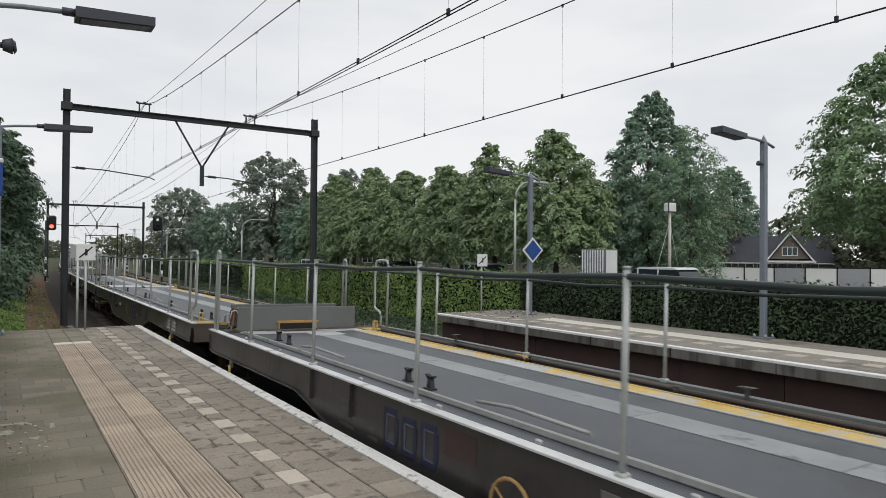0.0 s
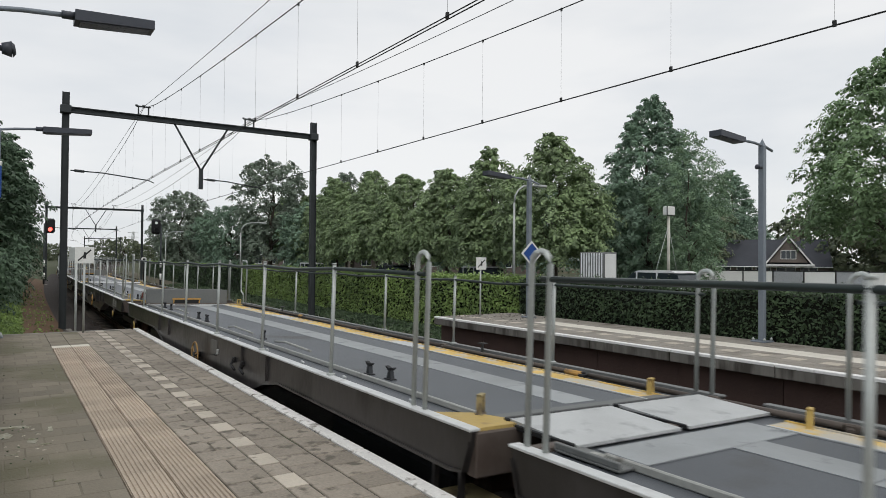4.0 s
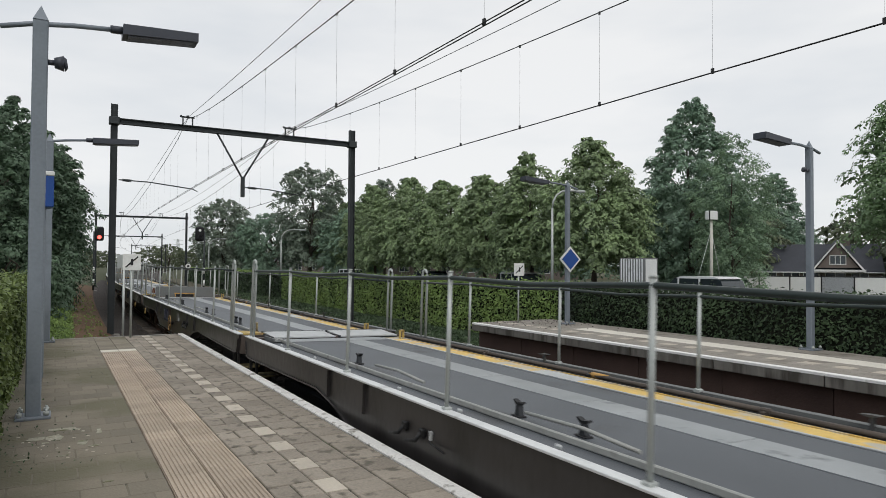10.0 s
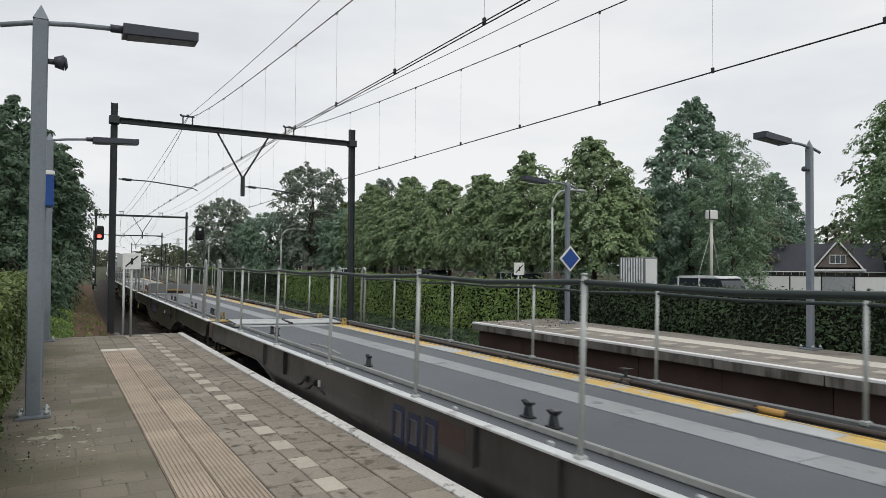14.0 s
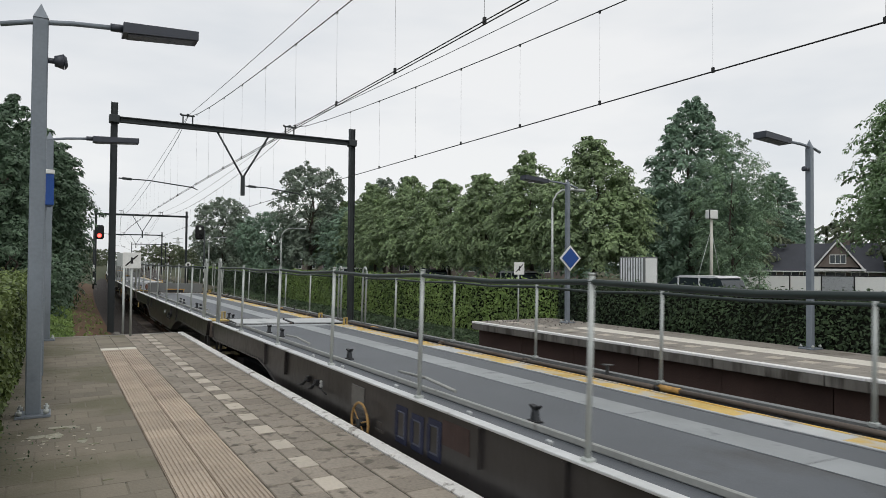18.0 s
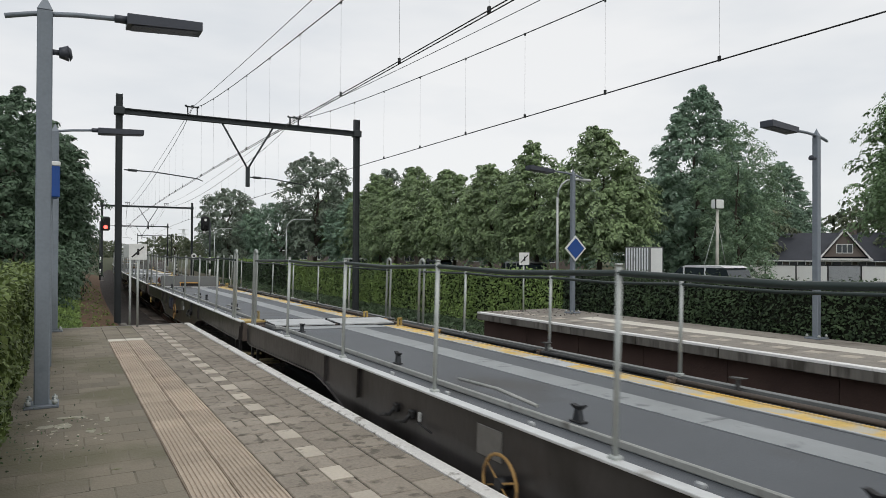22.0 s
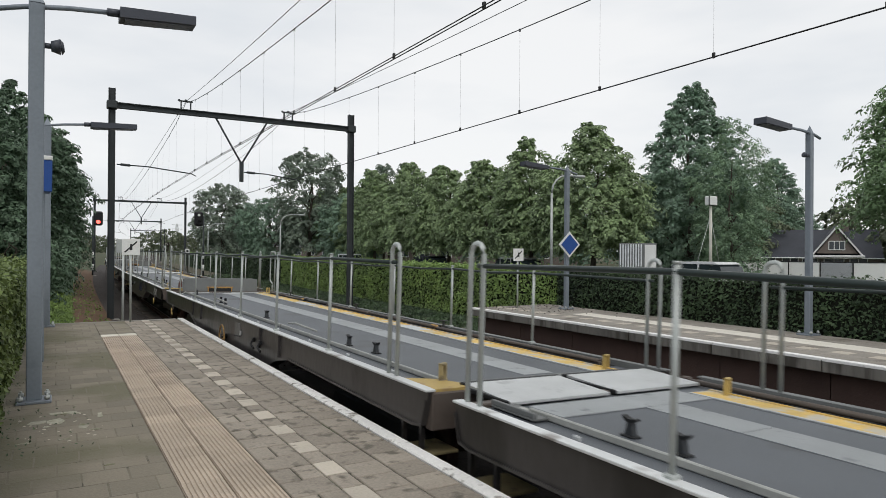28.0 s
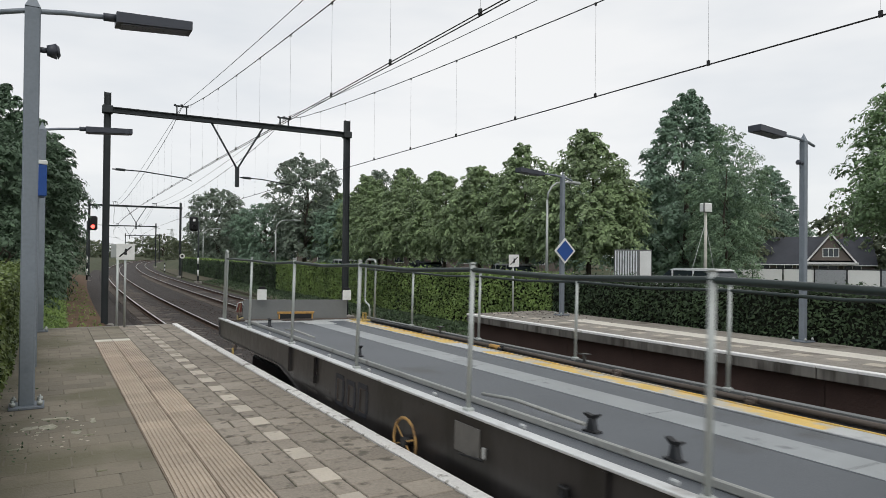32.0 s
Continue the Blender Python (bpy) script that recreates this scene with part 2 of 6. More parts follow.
PRINT = mat("pale_small_print", (0.34, 0.33, 0.31), 0.6, vary=0.3, scale=9, fine=30)
CREAM = mat("worn_cream_rail_paint", (0.37, 0.37, 0.345), 0.5, 0.1, vary=0.2, scale=3, fine=30, bump=0.08, stain=(0.20, 0.19, 0.17), stain_scale=6, stain_at=0.6)
NOTICE = mat("grey_notice_plate", (0.155, 0.148, 0.136), 0.6, vary=0.2, scale=8, fine=25)
MAST = mat("dark_green_grey_mast", (0.042, 0.048, 0.050), 0.6, 0.2, vary=0.25, scale=2, fine=20, bump=0.1)
LAMP_POST = mat("grey_painted_post", (0.205, 0.232, 0.262), 0.5, 0.1, vary=0.1, scale=2, fine=30, bump=0.05, stain=(0.16, 0.185, 0.21), stain_scale=3)
LAMP_HEAD = mat("slate_lamp_head", (0.055, 0.060, 0.075), 0.45, vary=0.1, fine=30, bump=0.05)
DIFFUSER = mat("lamp_glass", (0.10, 0.105, 0.125), 0.3, vary=0.05, bump=0)
WIRE = mat("overhead_wire", (0.030, 0.030, 0.030), 0.6, 0.3, vary=0.1, bump=0)
SIGN_WHITE = mat("white_sign_enamel", (0.74, 0.74, 0.71), 0.4, vary=0.06, fine=20, bump=0.02)
SIGN_BLUE = mat("blue_sign_enamel", (0.016, 0.068, 0.27), 0.4, vary=0.08, bump=0.02)
SIGN_BLACK = mat("black_sign_print", (0.02, 0.02, 0.02), 0.5, vary=0.1, bump=0)
RED_GLOW = glow("red_signal_light", (1.0, 0.06, 0.045), 6.0)
RED_LENS = mat("red_tail_lens", (0.45, 0.03, 0.03), 0.35, vary=0.1, bump=0)
BARK = mat("tree_bark", (0.075, 0.062, 0.048), 0.95, vary=0.3, scale=3, fine=25, fine_vary=0.3, bump=0.6, stretch=(1, 1, 0.3))
LEAF_LINDEN = leaf_mat("linden_leaves", (0.264, 0.345, 0.206), 0.58, (1.05, 1.06, 0.86))
LEAF_DARK = leaf_mat("dark_tree_leaves", (0.222, 0.312, 0.236), 0.46, (1.0, 1.05, 0.95))
LEAF_LIGHT = leaf_mat("light_tree_leaves", (0.218, 0.318, 0.180), 0.5, (1.06, 1.06, 0.88))
# Paler, bluer leaves: the haze of distance is mixed into their colour.
LEAF_OAK = leaf_mat("hazed_crown_leaves", (0.225, 0.270, 0.215), 0.45, (1.0, 1.03, 0.97))
LEAF_BIRCH = leaf_mat("birch_leaves", (0.222, 0.318, 0.215), 0.35, (1.04, 1.05, 0.9))
LEAF_SIDE = leaf_mat("side_tree_leaves", (0.124, 0.182, 0.122), 0.4, (1.0, 1.05, 0.95))
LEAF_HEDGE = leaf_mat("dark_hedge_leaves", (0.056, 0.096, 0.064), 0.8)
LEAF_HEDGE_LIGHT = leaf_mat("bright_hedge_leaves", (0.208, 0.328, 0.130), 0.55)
LEAF_FAR = leaf_mat("distant_leaves", (0.13, 0.165, 0.12), 0.3)
LEAF_HEDGE_SIDE = leaf_mat("platform_hedge_leaves", (0.130, 0.190, 0.085), 0.7)
# Near-black hedge core: the shade between the leaves is put into its colour.
HEDGE_CORE = mat("hedge_inner_shade", (0.010, 0.013, 0.006), 0.95, vary=0.3, fine=20, bump=0.4)
BRICK = mat("brown_brick_wall", (0.155, 0.128, 0.112), 0.9, vary=0.2, fine=30, bump=0.2)
ROOF = mat("dark_roof_tiles", (0.045, 0.048, 0.058), 0.75, vary=0.2, scale=1, fine=8, fine_vary=0.25, bump=0.4)
TRIM = mat("white_painted_trim", (0.76, 0.76, 0.74), 0.5, vary=0.06, bump=0.02)
PANE = glass("dark_window_glass")
CAR_WHITE = mat("white_car_paint", (0.72, 0.72, 0.72), 0.3, vary=0.04, bump=0)
CAR_DARK = mat("dark_car_paint", (0.03, 0.035, 0.045), 0.25, vary=0.05, bump=0)
CAR_SILVER = mat("silver_car_paint", (0.42, 0.43, 0.45), 0.3, 0.4, vary=0.05, bump=0)
CONTAINER = mat("white_corrugated_sheet", (0.70, 0.72, 0.73), 0.5, vary=0.1, fine=20, bump=0.05, stain=(0.45, 0.45, 0.45), stain_scale=2)


# ---- mesh tools ----
class Geo:
    """Collects faces of one mesh."""

    def __init__(self):
        self.v, self.f, self.s, self.k = [], [], [], []
        self.slot = 0

    def add(self, vs, fs, smooth=False):
        b = len(self.v)
        self.v += [tuple(p) for p in vs]
        self.f += [tuple(i + b for i in q) for q in fs]
        self.s += [smooth] * len(fs)
        self.k += [self.slot] * len(fs)
        return self

    def box(self, x0, x1, y0, y1, z0, z1, c=0.0):
        if c <= 0:
            vs = [(x, y, z) for x in (x0, x1) for y in (y0, y1) for z in (z0, z1)]
            return self.add(vs, [(0, 1, 3, 2), (4, 6, 7, 5), (0, 4, 5, 1), (2, 3, 7, 6), (0, 2, 6, 4), (1, 5, 7, 3)])
        c = min(c, 0.45 * min(x1 - x0, y1 - y0, z1 - z0))
        lo, hi = (x0, y0, z0), (x1, y1, z1)
        vs, at = [], {}
        for sx in (0, 1):
            for sy in (0, 1):
                for sz in (0, 1):
                    for a in range(3):
                        p = [(hi if s else lo)[k] for k, s in enumerate((sx, sy, sz))]
                        for k, s in enumerate((sx, sy, sz)):
                            if k != a:
                                p[k] += -c if s else c
                        at[sx, sy, sz, a] = len(vs)
                        vs.append(p)
        fs = []
        for a in range(3):
            b, d = (a + 1) % 3, (a + 2) % 3
            for s in (0, 1):
                q = []
                for sb, sd in ((0, 0), (1, 0), (1, 1), (0, 1)):
                    k = [0, 0, 0]
                    k[a], k[b], k[d] = s, sb, sd
                    q.append(at[(*k, a)])
                fs.append(q if s else q[::-1])
            for sb in (0, 1):
                for sd in (0, 1):
                    k0, k1 = [0, 0, 0], [0, 0, 0]
                    k0[a], k0[b], k0[d] = 0, sb, sd
                    k1[a], k1[b], k1[d] = 1, sb, sd
                    fs.append((at[(*k0, b)], at[(*k0, d)], at[(*k1, d)], at[(*k1, b)]))
        for sx in (0, 1):
            for sy in (0, 1):
                for sz in (0, 1):
                    fs.append([at[sx, sy, sz, a] for a in range(3)])
        return self.add(vs, fs)

    def tube(self, pts, r, n=8, r_end=None, cap=True):
        pts = [Vector(p) for p in pts]
        rings = []
        up = Vector((0.13, 0.27, 0.95)).normalized()
        for i, p in enumerate(pts):
            t = (pts[min(i + 1, len(pts) - 1)] - pts[max(i - 1, 0)]).normalized()
            a = t.cross(up)
            if a.length < 0.2:
                a = t.cross(Vector((1, 0, 0)))
            a.normalize()
            b = t.cross(a)
            rad = r if r_end is None else r + (r_end - r) * i / (len(pts) - 1)
            rings.append([p + rad * (math.cos(2 * math.pi * k / n) * a + math.sin(2 * math.pi * k / n) * b) for k in range(n)])
        fs = [(i * n + k, i * n + (k + 1) % n, (i + 1) * n + (k + 1) % n, (i + 1) * n + k) for i in range(len(pts) - 1) for k in range(n)]
        vs = [p for ring in rings for p in ring]
        self.add(vs, fs, True)
        if cap:
            b = len(self.v) - len(vs)
            for ring in (list(range(n))[::-1], list(range(len(vs) - n, len(vs)))):
                self.f.append(tuple(b + i for i in ring))
                self.s.append(False)
                self.k.append(self.slot)
        return self

    def prism(self, poly, axis, a, b):
        """A polygon in the two other axes, drawn out along axis from a to b."""
        def place(w, p):
            q = list(p)
            q.insert(axis, w)
            return q
        n = len(poly)
        vs = [place(a, p) for p in poly] + [place(b, p) for p in poly]
        fs = [tuple(range(n))[::-1], tuple(range(n, 2 * n))] + [(k, (k + 1) % n, n + (k + 1) % n, n + k) for k in range(n)]
        return self.add(vs, fs)

    def disc(self, centre, axis, r, w, n=16):
        c = Vector(centre)
        d = Vector((0, 0, 0))
        d[axis] = w / 2
        return self.tube([c - d, c + d], r, n)

    def mesh(self, name, *mats):
        me = bpy.data.meshes.new(name)
        me.from_pydata(self.v, [], self.f)
        for m in mats:
            me.materials.append(m)
        me.polygons.foreach_set("use_smooth", self.s)
        if len(mats) > 1:
            me.polygons.foreach_set("material_index", self.k)
        me.update()
        return me


KEPT = {}


def kept(key, make):
    """The mesh of that key, made once."""
    if key not in KEPT:
        KEPT[key] = make()
    return KEPT[key]


def part(name, me, parent, label="", m=None):
    ob = new(name, me)
    ob.parent = parent
    if m is not None:
        ob.matrix_basis = m
    return tagged(ob, label)


def thing(name, label, category, me=None, m=None, group="", kind=""):
    ob = new(name, me)
    if me is None:
        ob.empty_display_size = 0.2
    if m is not None:
        ob.matrix_basis = m
    return tagged(ob, label, category, group, kind)


def structure(name, label, me, m=None):
    return thing(name, label, name.split("_")[0], me, m, kind="structure")


# ---- the plan: x across the tracks, y along them, z = 0 on the paving ----
TRACK_1, TRACK_2, RAIL_Z, BEND_Y, BEND_R, CANT = 4.15, 8.1, -0.80, 10.0, 1160.0, 1.5
EDGE_1, EDGE_2, END_1, END_2 = 2.60, 10.17, 16.3, 15.7


def along(s, off=0.0):
    """The place on the line at s metres along it, off metres to its right, and the turn of its heading."""
    if s <= BEND_Y:
        return Vector((off, s, 0)), 0.0
    a = (s - BEND_Y) / BEND_R
    return Vector((BEND_R * (1 - math.cos(a)) + off * math.cos(a), BEND_Y + BEND_R * math.sin(a) - off * math.sin(a), 0)), a


def bend(y):
    return (max(y - BEND_Y, 0.0)) ** 2 / (2 * BEND_R)


# ground: one sheet, lower along the line
def ground_z(x, y):
    u = x - bend(min(y, 300))
    z = -1.12
    if u > 13.3:
        z += 0.8 * min((u - 13.3) / 1.2, 1)
    if u < 2.2:
        z += 0.85 * min((2.2 - u) / 2.6, 1)
    return z


def build_ground():
    xs = [-2500, -900, -300, -120, -60, -30, -15, -8] + [-5 + 0.8 * k for k in range(28)] + [20, 26, 34, 45, 60, 90, 140, 300, 900, 2500]
    ys = [-2500, -600, -150, -60, -30, -15] + [-8 + 2.0 * k for k in range(60)] + [120, 140, 165, 200, 250, 300, 450, 800, 2500]
    g = Geo()
    vs = [(x + bend(min(y, 300)) * (1 if -20 < x < 40 else 0.0), y, 0) for y in ys for x in xs]
    vs = [(x, y, ground_z(x, y) + 0.05 * noise.noise((x * 0.4, y * 0.4, 0))) for x, y, z in vs]
    n = len(xs)
    g.add(vs, [(j * n + i, j * n + i + 1, (j + 1) * n + i + 1, (j + 1) * n + i) for j in range(len(ys) - 1) for i in range(n - 1)], True)
    structure("ground", "grassy ground with bare soil beside the railway", g.mesh("ground", GROUND))


build_ground()


def strip(name, label, x0, x1, z, y0, y1, material, step=4.0, thick=0.3, lift=None):
    """A band that follows the line's bend."""
    g, n = Geo(), int((y1 - y0) / step) + 1
    sec = [(x0, z - thick), (x0, z), (x1, z), (x1, z - thick)]
    vs = []
    for k in range(n + 1):
        s = y0 + (y1 - y0) * k / n
        for off, h in sec:
            p, a = along(s, off)
            vs.append((p.x, p.y, h if lift is None else h + lift(off, s)))
    g.add(vs, [(4 * k + i, 4 * k + (i + 1) % 4, 4 * k + 4 + (i + 1) % 4, 4 * k + 4 + i) for k in range(n) for i in range(4)])
    return structure(name, label, g.mesh(name, material))


strip("road", "grey asphalt road behind the hedge", 17.5, 23.0, -0.28, -80, 220, ASPHALT)
strip("verge", "weedy verge between the track and the hedge", 10.85, 13.2, -0.96, END_2 + 0.02, 120, SANDY, 2.0, 0.5)
strip("cess", "dark gritty strip between the path and the track", 1.60, 2.75, -0.41, END_1 + 0.02, 110, BALLAST, 2.0, 0.9, lambda x, s: -0.67 + 0.85 * max(min((2.2 - x) / 2.6, 1), 0))
strip("path", "brown cinder path beside the track", 0.45, 1.62, -0.42, END_1 + 0.02, 75, CINDER, 2.0, 0.9, lambda x, s: -0.65 + 0.85 * min((2.2 - x) / 2.6, 1))


def build_ballast():
    g = Geo()
    xs = [2.25, 2.5] + [2.65 + 0.16 * k for k in range(48)] + [10.4, 10.7]
    ys = [-60, -30, -10, 0, 8] + [13 + 0.2 * k for k in range(150)] + [45 + 2.0 * k for k in range(30)] + [110, 130, 160, 200, 250]
    vs = []
    for y in ys:
        for x in xs:
            p, a = along(y, x)
            d1, d2 = abs(x - TRACK_1), abs(x - TRACK_2)
            z = RAIL_Z - 0.19 + (0.02 if min(d1, d2) < 1.5 else -0.05) - (0.15 if x < 2.6 or x > 10.3 else 0)
            z += 0.035 * noise.noise((x * 5, y * 5, 3)) + 0.03 * noise.noise((x * 1.1, y * 1.1, 7))
            vs.append((p.x, p.y, z))
    n = len(xs)
    g.add(vs, [(j * n + i, j * n + i + 1, (j + 1) * n + i + 1, (j + 1) * n + i) for j in range(len(ys) - 1) for i in range(n - 1)], True)
    structure("track_bed", "grey-brown ballast bed under the tracks", g.mesh("track_bed", BALLAST))
    g, rnd = Geo(), random.Random(5)
    for k in range(5200):
        y = 14 + 26 * rnd.random() ** 1.4
        x = rnd.uniform(2.7, 10.2)
        p, a = along(y, x)
        r = rnd.uniform(0.018, 0.038)
        z = RAIL_Z - 0.175 + rnd.uniform(-0.02, 0.025)
        q = [p + Vector((rnd.uniform(-r, r), rnd.uniform(-r, r), 0)) * 0.3 + Vector(d) * r * rnd.uniform(0.7, 1.2) for d in ((1, 0, 0), (-1, 0, 0), (0, 1, 0), (0, -1, 0), (0, 0, 0.8), (0, 0, -0.8))]
        g.add([(v.x, v.y, z + v.z) for v in q], [(0, 2, 4), (2, 1, 4), (1, 3, 4), (3, 0, 4), (2, 0, 5), (1, 2, 5), (3, 1, 5), (0, 3, 5)])
    thing("ballast_stones", "loose grey-brown ballast stones between the rails", "gravel", g.mesh("ballast_stones", STONE), kind="stuff")


build_ballast()


def build_track(name, centre):
    track = structure(name, "railway track of steel rails on sleepers", None)
    sec = [(-0.07, -0.16), (0.07, -0.16), (0.07, -0.145), (0.012, -0.125), (0.012, -0.045), (0.035, -0.035), (0.035, -0.006), (0.026, 0.0), (-0.026, 0.0), (-0.035, -0.006), (-0.035, -0.035), (-0.012, -0.045), (-0.012, -0.125), (-0.07, -0.145)]
    n = len(sec)
    for side in (-0.7525, 0.7525):
        g = Geo()
        ss = [-60 + 4 * k for k in range(16)] + [4 + 2.5 * k for k in range(105)]
        vs = []
        for s in ss:
            for dx, dz in sec:
                p, a = along(s, centre + side + dx)
                vs.append((p.x, p.y, RAIL_Z + dz - side * math.tan(radians(CANT))))
        for j in range(len(ss) - 1):
            for i in range(n):
                g.slot = 1 if i in (6, 7, 8) else 0
                g.add([], [], False)
                g.f.append((j * n + i, j * n + (i + 1) % n, (j + 1) * n + (i + 1) % n, (j + 1) * n + i))
                g.s.append(False)
                g.k.append(g.slot)
        g.v = vs
        part("rail", g.mesh("rail", RAIL_SIDE, RAIL_TOP), track, "worn steel rail with a bright head")
    me = kept("sleeper", lambda: Geo().box(-1.25, 1.25, -0.12, 0.12, -0.14, 0.0, 0.015).mesh("sleeper", SLEEPER))
    for k in range(120):
        p, a = along(12.0 + 0.6 * k, centre)
        part("sleeper", me, track, "", Matrix.Translation((p.x, p.y, RAIL_Z - 0.165)) @ pose(0, 0, 0, 0, CANT, -math.degrees(a)))


build_track("track_1", TRACK_1)
build_track("track_2", TRACK_2)


# ---- the paved platform under the camera ----
def ribbed():
    g, ribs = Geo(), 9
    poly = [(-0.143, -0.05), (-0.143, -0.007)]
    for k in range(ribs):
        c = -0.146 + 0.292 * (k + 0.5) / ribs
        poly += [(c - 0.0105, -0.007), (c - 0.0075, 0.005), (c + 0.0075, 0.005), (c + 0.0105, -0.007)]
    poly += [(0.143, -0.007), (0.143, -0.05)]
    return g.prism(poly, 1, -0.149, 0.149).mesh("ribbed_tile", TACTILE)


def build_platform():
    pf = structure("platform_1", "station platform paved with weathered concrete tiles", None)
    y0, y1 = -9.0, END_1
    part("platform_core", Geo().box(-0.72, EDGE_1 - 0.16, y0, y1 - 0.1, -1.2, -0.045).mesh("platform_core", JOINT), pf, "sandy bed under the tiles")
    part("joint_sand", Geo().box(-0.72, 0.738, y0, y1 - 0.1, -0.044, -0.0016).mesh("joint_sand", JOINT_SAND), pf, "sand and moss washed into the joints")
    part("joint_sand", Geo().box(1.352, EDGE_1 - 0.165, y0, y1 - 0.1, -0.044, -0.011).mesh("joint_sand", JOINT), pf, "sand washed into the joints")
    for k in range(9):
        a, b = y0 + k * 2.815, y0 + (k + 1) * 2.815 - 0.012
        part("edge_slab", Geo().box(EDGE_1 - 0.122, EDGE_1, a, b, -0.16, 0.004, 0.012).mesh("edge_slab", EDGE_WHITE), pf, "edge slab with worn white paint")
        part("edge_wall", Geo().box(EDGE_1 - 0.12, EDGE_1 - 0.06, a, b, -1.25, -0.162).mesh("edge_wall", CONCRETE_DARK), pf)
    part("end_kerb", Geo().box(-0.72, EDGE_1 - 0.16, y1 - 0.098, y1, -1.2, 0.003, 0.01).mesh("end_kerb", CONCRETE), pf, "pale concrete kerb at the platform end")
    plain = lambda w: kept(("tile", w), lambda: Geo().box(-w / 2 + 0.0035, w / 2 - 0.0035, -0.1465, 0.1465, -0.05, 0, 0.004).mesh("tile", TILE))
    outer = lambda w: kept(("tile_e", w), lambda: Geo().box(-w / 2 + 0.005, w / 2 - 0.005, -0.145, 0.145, -0.05, 0, 0.006).mesh("tile", TILE_EDGE))
    white = kept("tile_w", lambda: Geo().box(-0.083, 0.083, -0.148, 0.148, -0.05, 0.001, 0.003).mesh("marker_tile", TILE_WHITE))
    cap = kept("tile_c", lambda: Geo().box(-0.147, 0.147, -0.147, 0.147, -0.05, 0.004, 0.004).mesh("marker_tile", TILE_CAP))
    rib = kept("tile_r", ribbed)
    rest = {}
    rnd = random.Random(11)
    made = 0
    for j in range(int((y1 - y0) / 0.3)):
        y = y1 - 0.25 - 0.3 * j
        row = []
        x = -0.72
        wide = 0.15 if j % 2 else 0.30
        while x < 0.73:
            w = min(wide, 0.75 - x)
            if w > 0.06:
                row.append((x + w / 2, round(w, 3), 0, 0.0))
            x, wide = x + w, 0.30
        row += [(0.90, 0.30, 2, 0.0), (1.20, 0.30, 2, 0.0)]
        row += [(1.52, 0.34, 3, 0.0)] if j % 2 else [(1.435, 0.17, 3, 0.0), (1.605, 0.17, 3, 0.0)]
        row += [(1.775, 0.17, 4, 0.0), (2.01, 0.30, 3, 0.15), (2.31, 0.29, 3, 0.0)]
        for x, w, kind, slip in row:
            yy = y + slip
            if yy > y1 - 0.2:
                continue
            if kind == 2:
                if yy > 13.75:
                    me, name = plain(0.30), "tile"
                elif yy > 13.45:
                    me, name = cap, "marker_tile"
                else:
                    me, name = rib, "ribbed_tile"
            elif kind == 4 and (j % 2 == 0):
                me, name = white, "marker_tile"
            else:
                me, name = (outer(w) if kind >= 3 else plain(w)), "tile"
            loose = 1.0 if name == "tile" else 0.0
            flat = 0.25 if x < 0.75 else 1.0
            m = pose(x + rnd.uniform(-0.0015, 0.0015), yy, loose * flat * rnd.uniform(-0.003, 0.001), loose * flat * rnd.uniform(-0.4, 0.4), loose * flat * rnd.uniform(-0.4, 0.4), loose * rnd.uniform(-0.5, 0.5))
            if 3.2 < yy < 13.6 and x > 0.8 and made < 290 or name == "marker_tile" and 0 < yy < 14:
                part(name, me, pf, "pale marker tile" if name == "marker_tile" else "ribbed sand-coloured guide tile" if name == "ribbed_tile" else "", m)
                made += 1
            else:
                g = rest.setdefault(me.materials[0].name, (Geo(), me.materials[0]))[0]
                g.add([m @ v.co for v in me.vertices], [tuple(q.vertices) for q in me.polygons])
    for key, (g, material) in rest.items():
        tagged(part("tile_field", g.mesh("tile_field", material), pf, "further tiles of the same paving"), kind="stuff")


# ---- the platform across the tracks ----
def build_far_platform():
    pf = structure("platform_2", "low station platform across the tracks with a concrete edge", None)
    y0, y1 = -14.0, END_2
    part("platform_core", Geo().box(EDGE_2 + 0.33, 13.1, y0, y1 - 0.02, -1.2, -0.05).mesh("platform_core", JOINT), pf)
    for k in range(15):
        a, b = y1 - (k + 1) * 1.98, y1 - k * 1.98 - 0.015
        d = 0.004 * ((k * 7) % 3)
        part("edge_slab", Geo().box(EDGE_2 - d, EDGE_2 + 0.25, a, b, -0.215, -0.02, 0.012).mesh("edge_slab", SLAB), pf, "stained grey concrete edge slab")
        part("edge_line", Geo().box(EDGE_2 - d - 0.004, EDGE_2 + 0.13, a, b, -0.045, 0.004, 0.006).mesh("edge_line", EDGE_LINE), pf, "white edge line")
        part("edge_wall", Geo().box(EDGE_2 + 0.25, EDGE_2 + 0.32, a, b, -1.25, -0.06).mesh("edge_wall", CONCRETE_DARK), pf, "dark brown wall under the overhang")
    rnd = random.Random(3)
    fields = {m: Geo() for m in ("tile", "pale", "strip")}
    x = EDGE_2 + 0.14
    col = 0
    while x < 13.0:
        for j in range(99):
            y = y1 - 0.15 - 0.3 * j
            key = "strip" if col in (4, 5) and y < 13.1 else "pale" if col == 2 and j % 2 == 0 else "tile"
            z = rnd.uniform(-0.003, 0.001)
            fields[key].box(x + 0.003, x + 0.297, y - 0.147, y + 0.147, -0.05, z, 0.004)
        x += 0.3
        col += 1
    for key, material, label in (("tile", TILE_FAR, "weathered grey tiles"), ("pale", TILE_WHITE, "pale marker tiles"), ("strip", TILE_CAP, "pale guide strip")):
        tagged(part("tile_field", fields[key].mesh("tile_field", material), pf, label), kind="stuff")


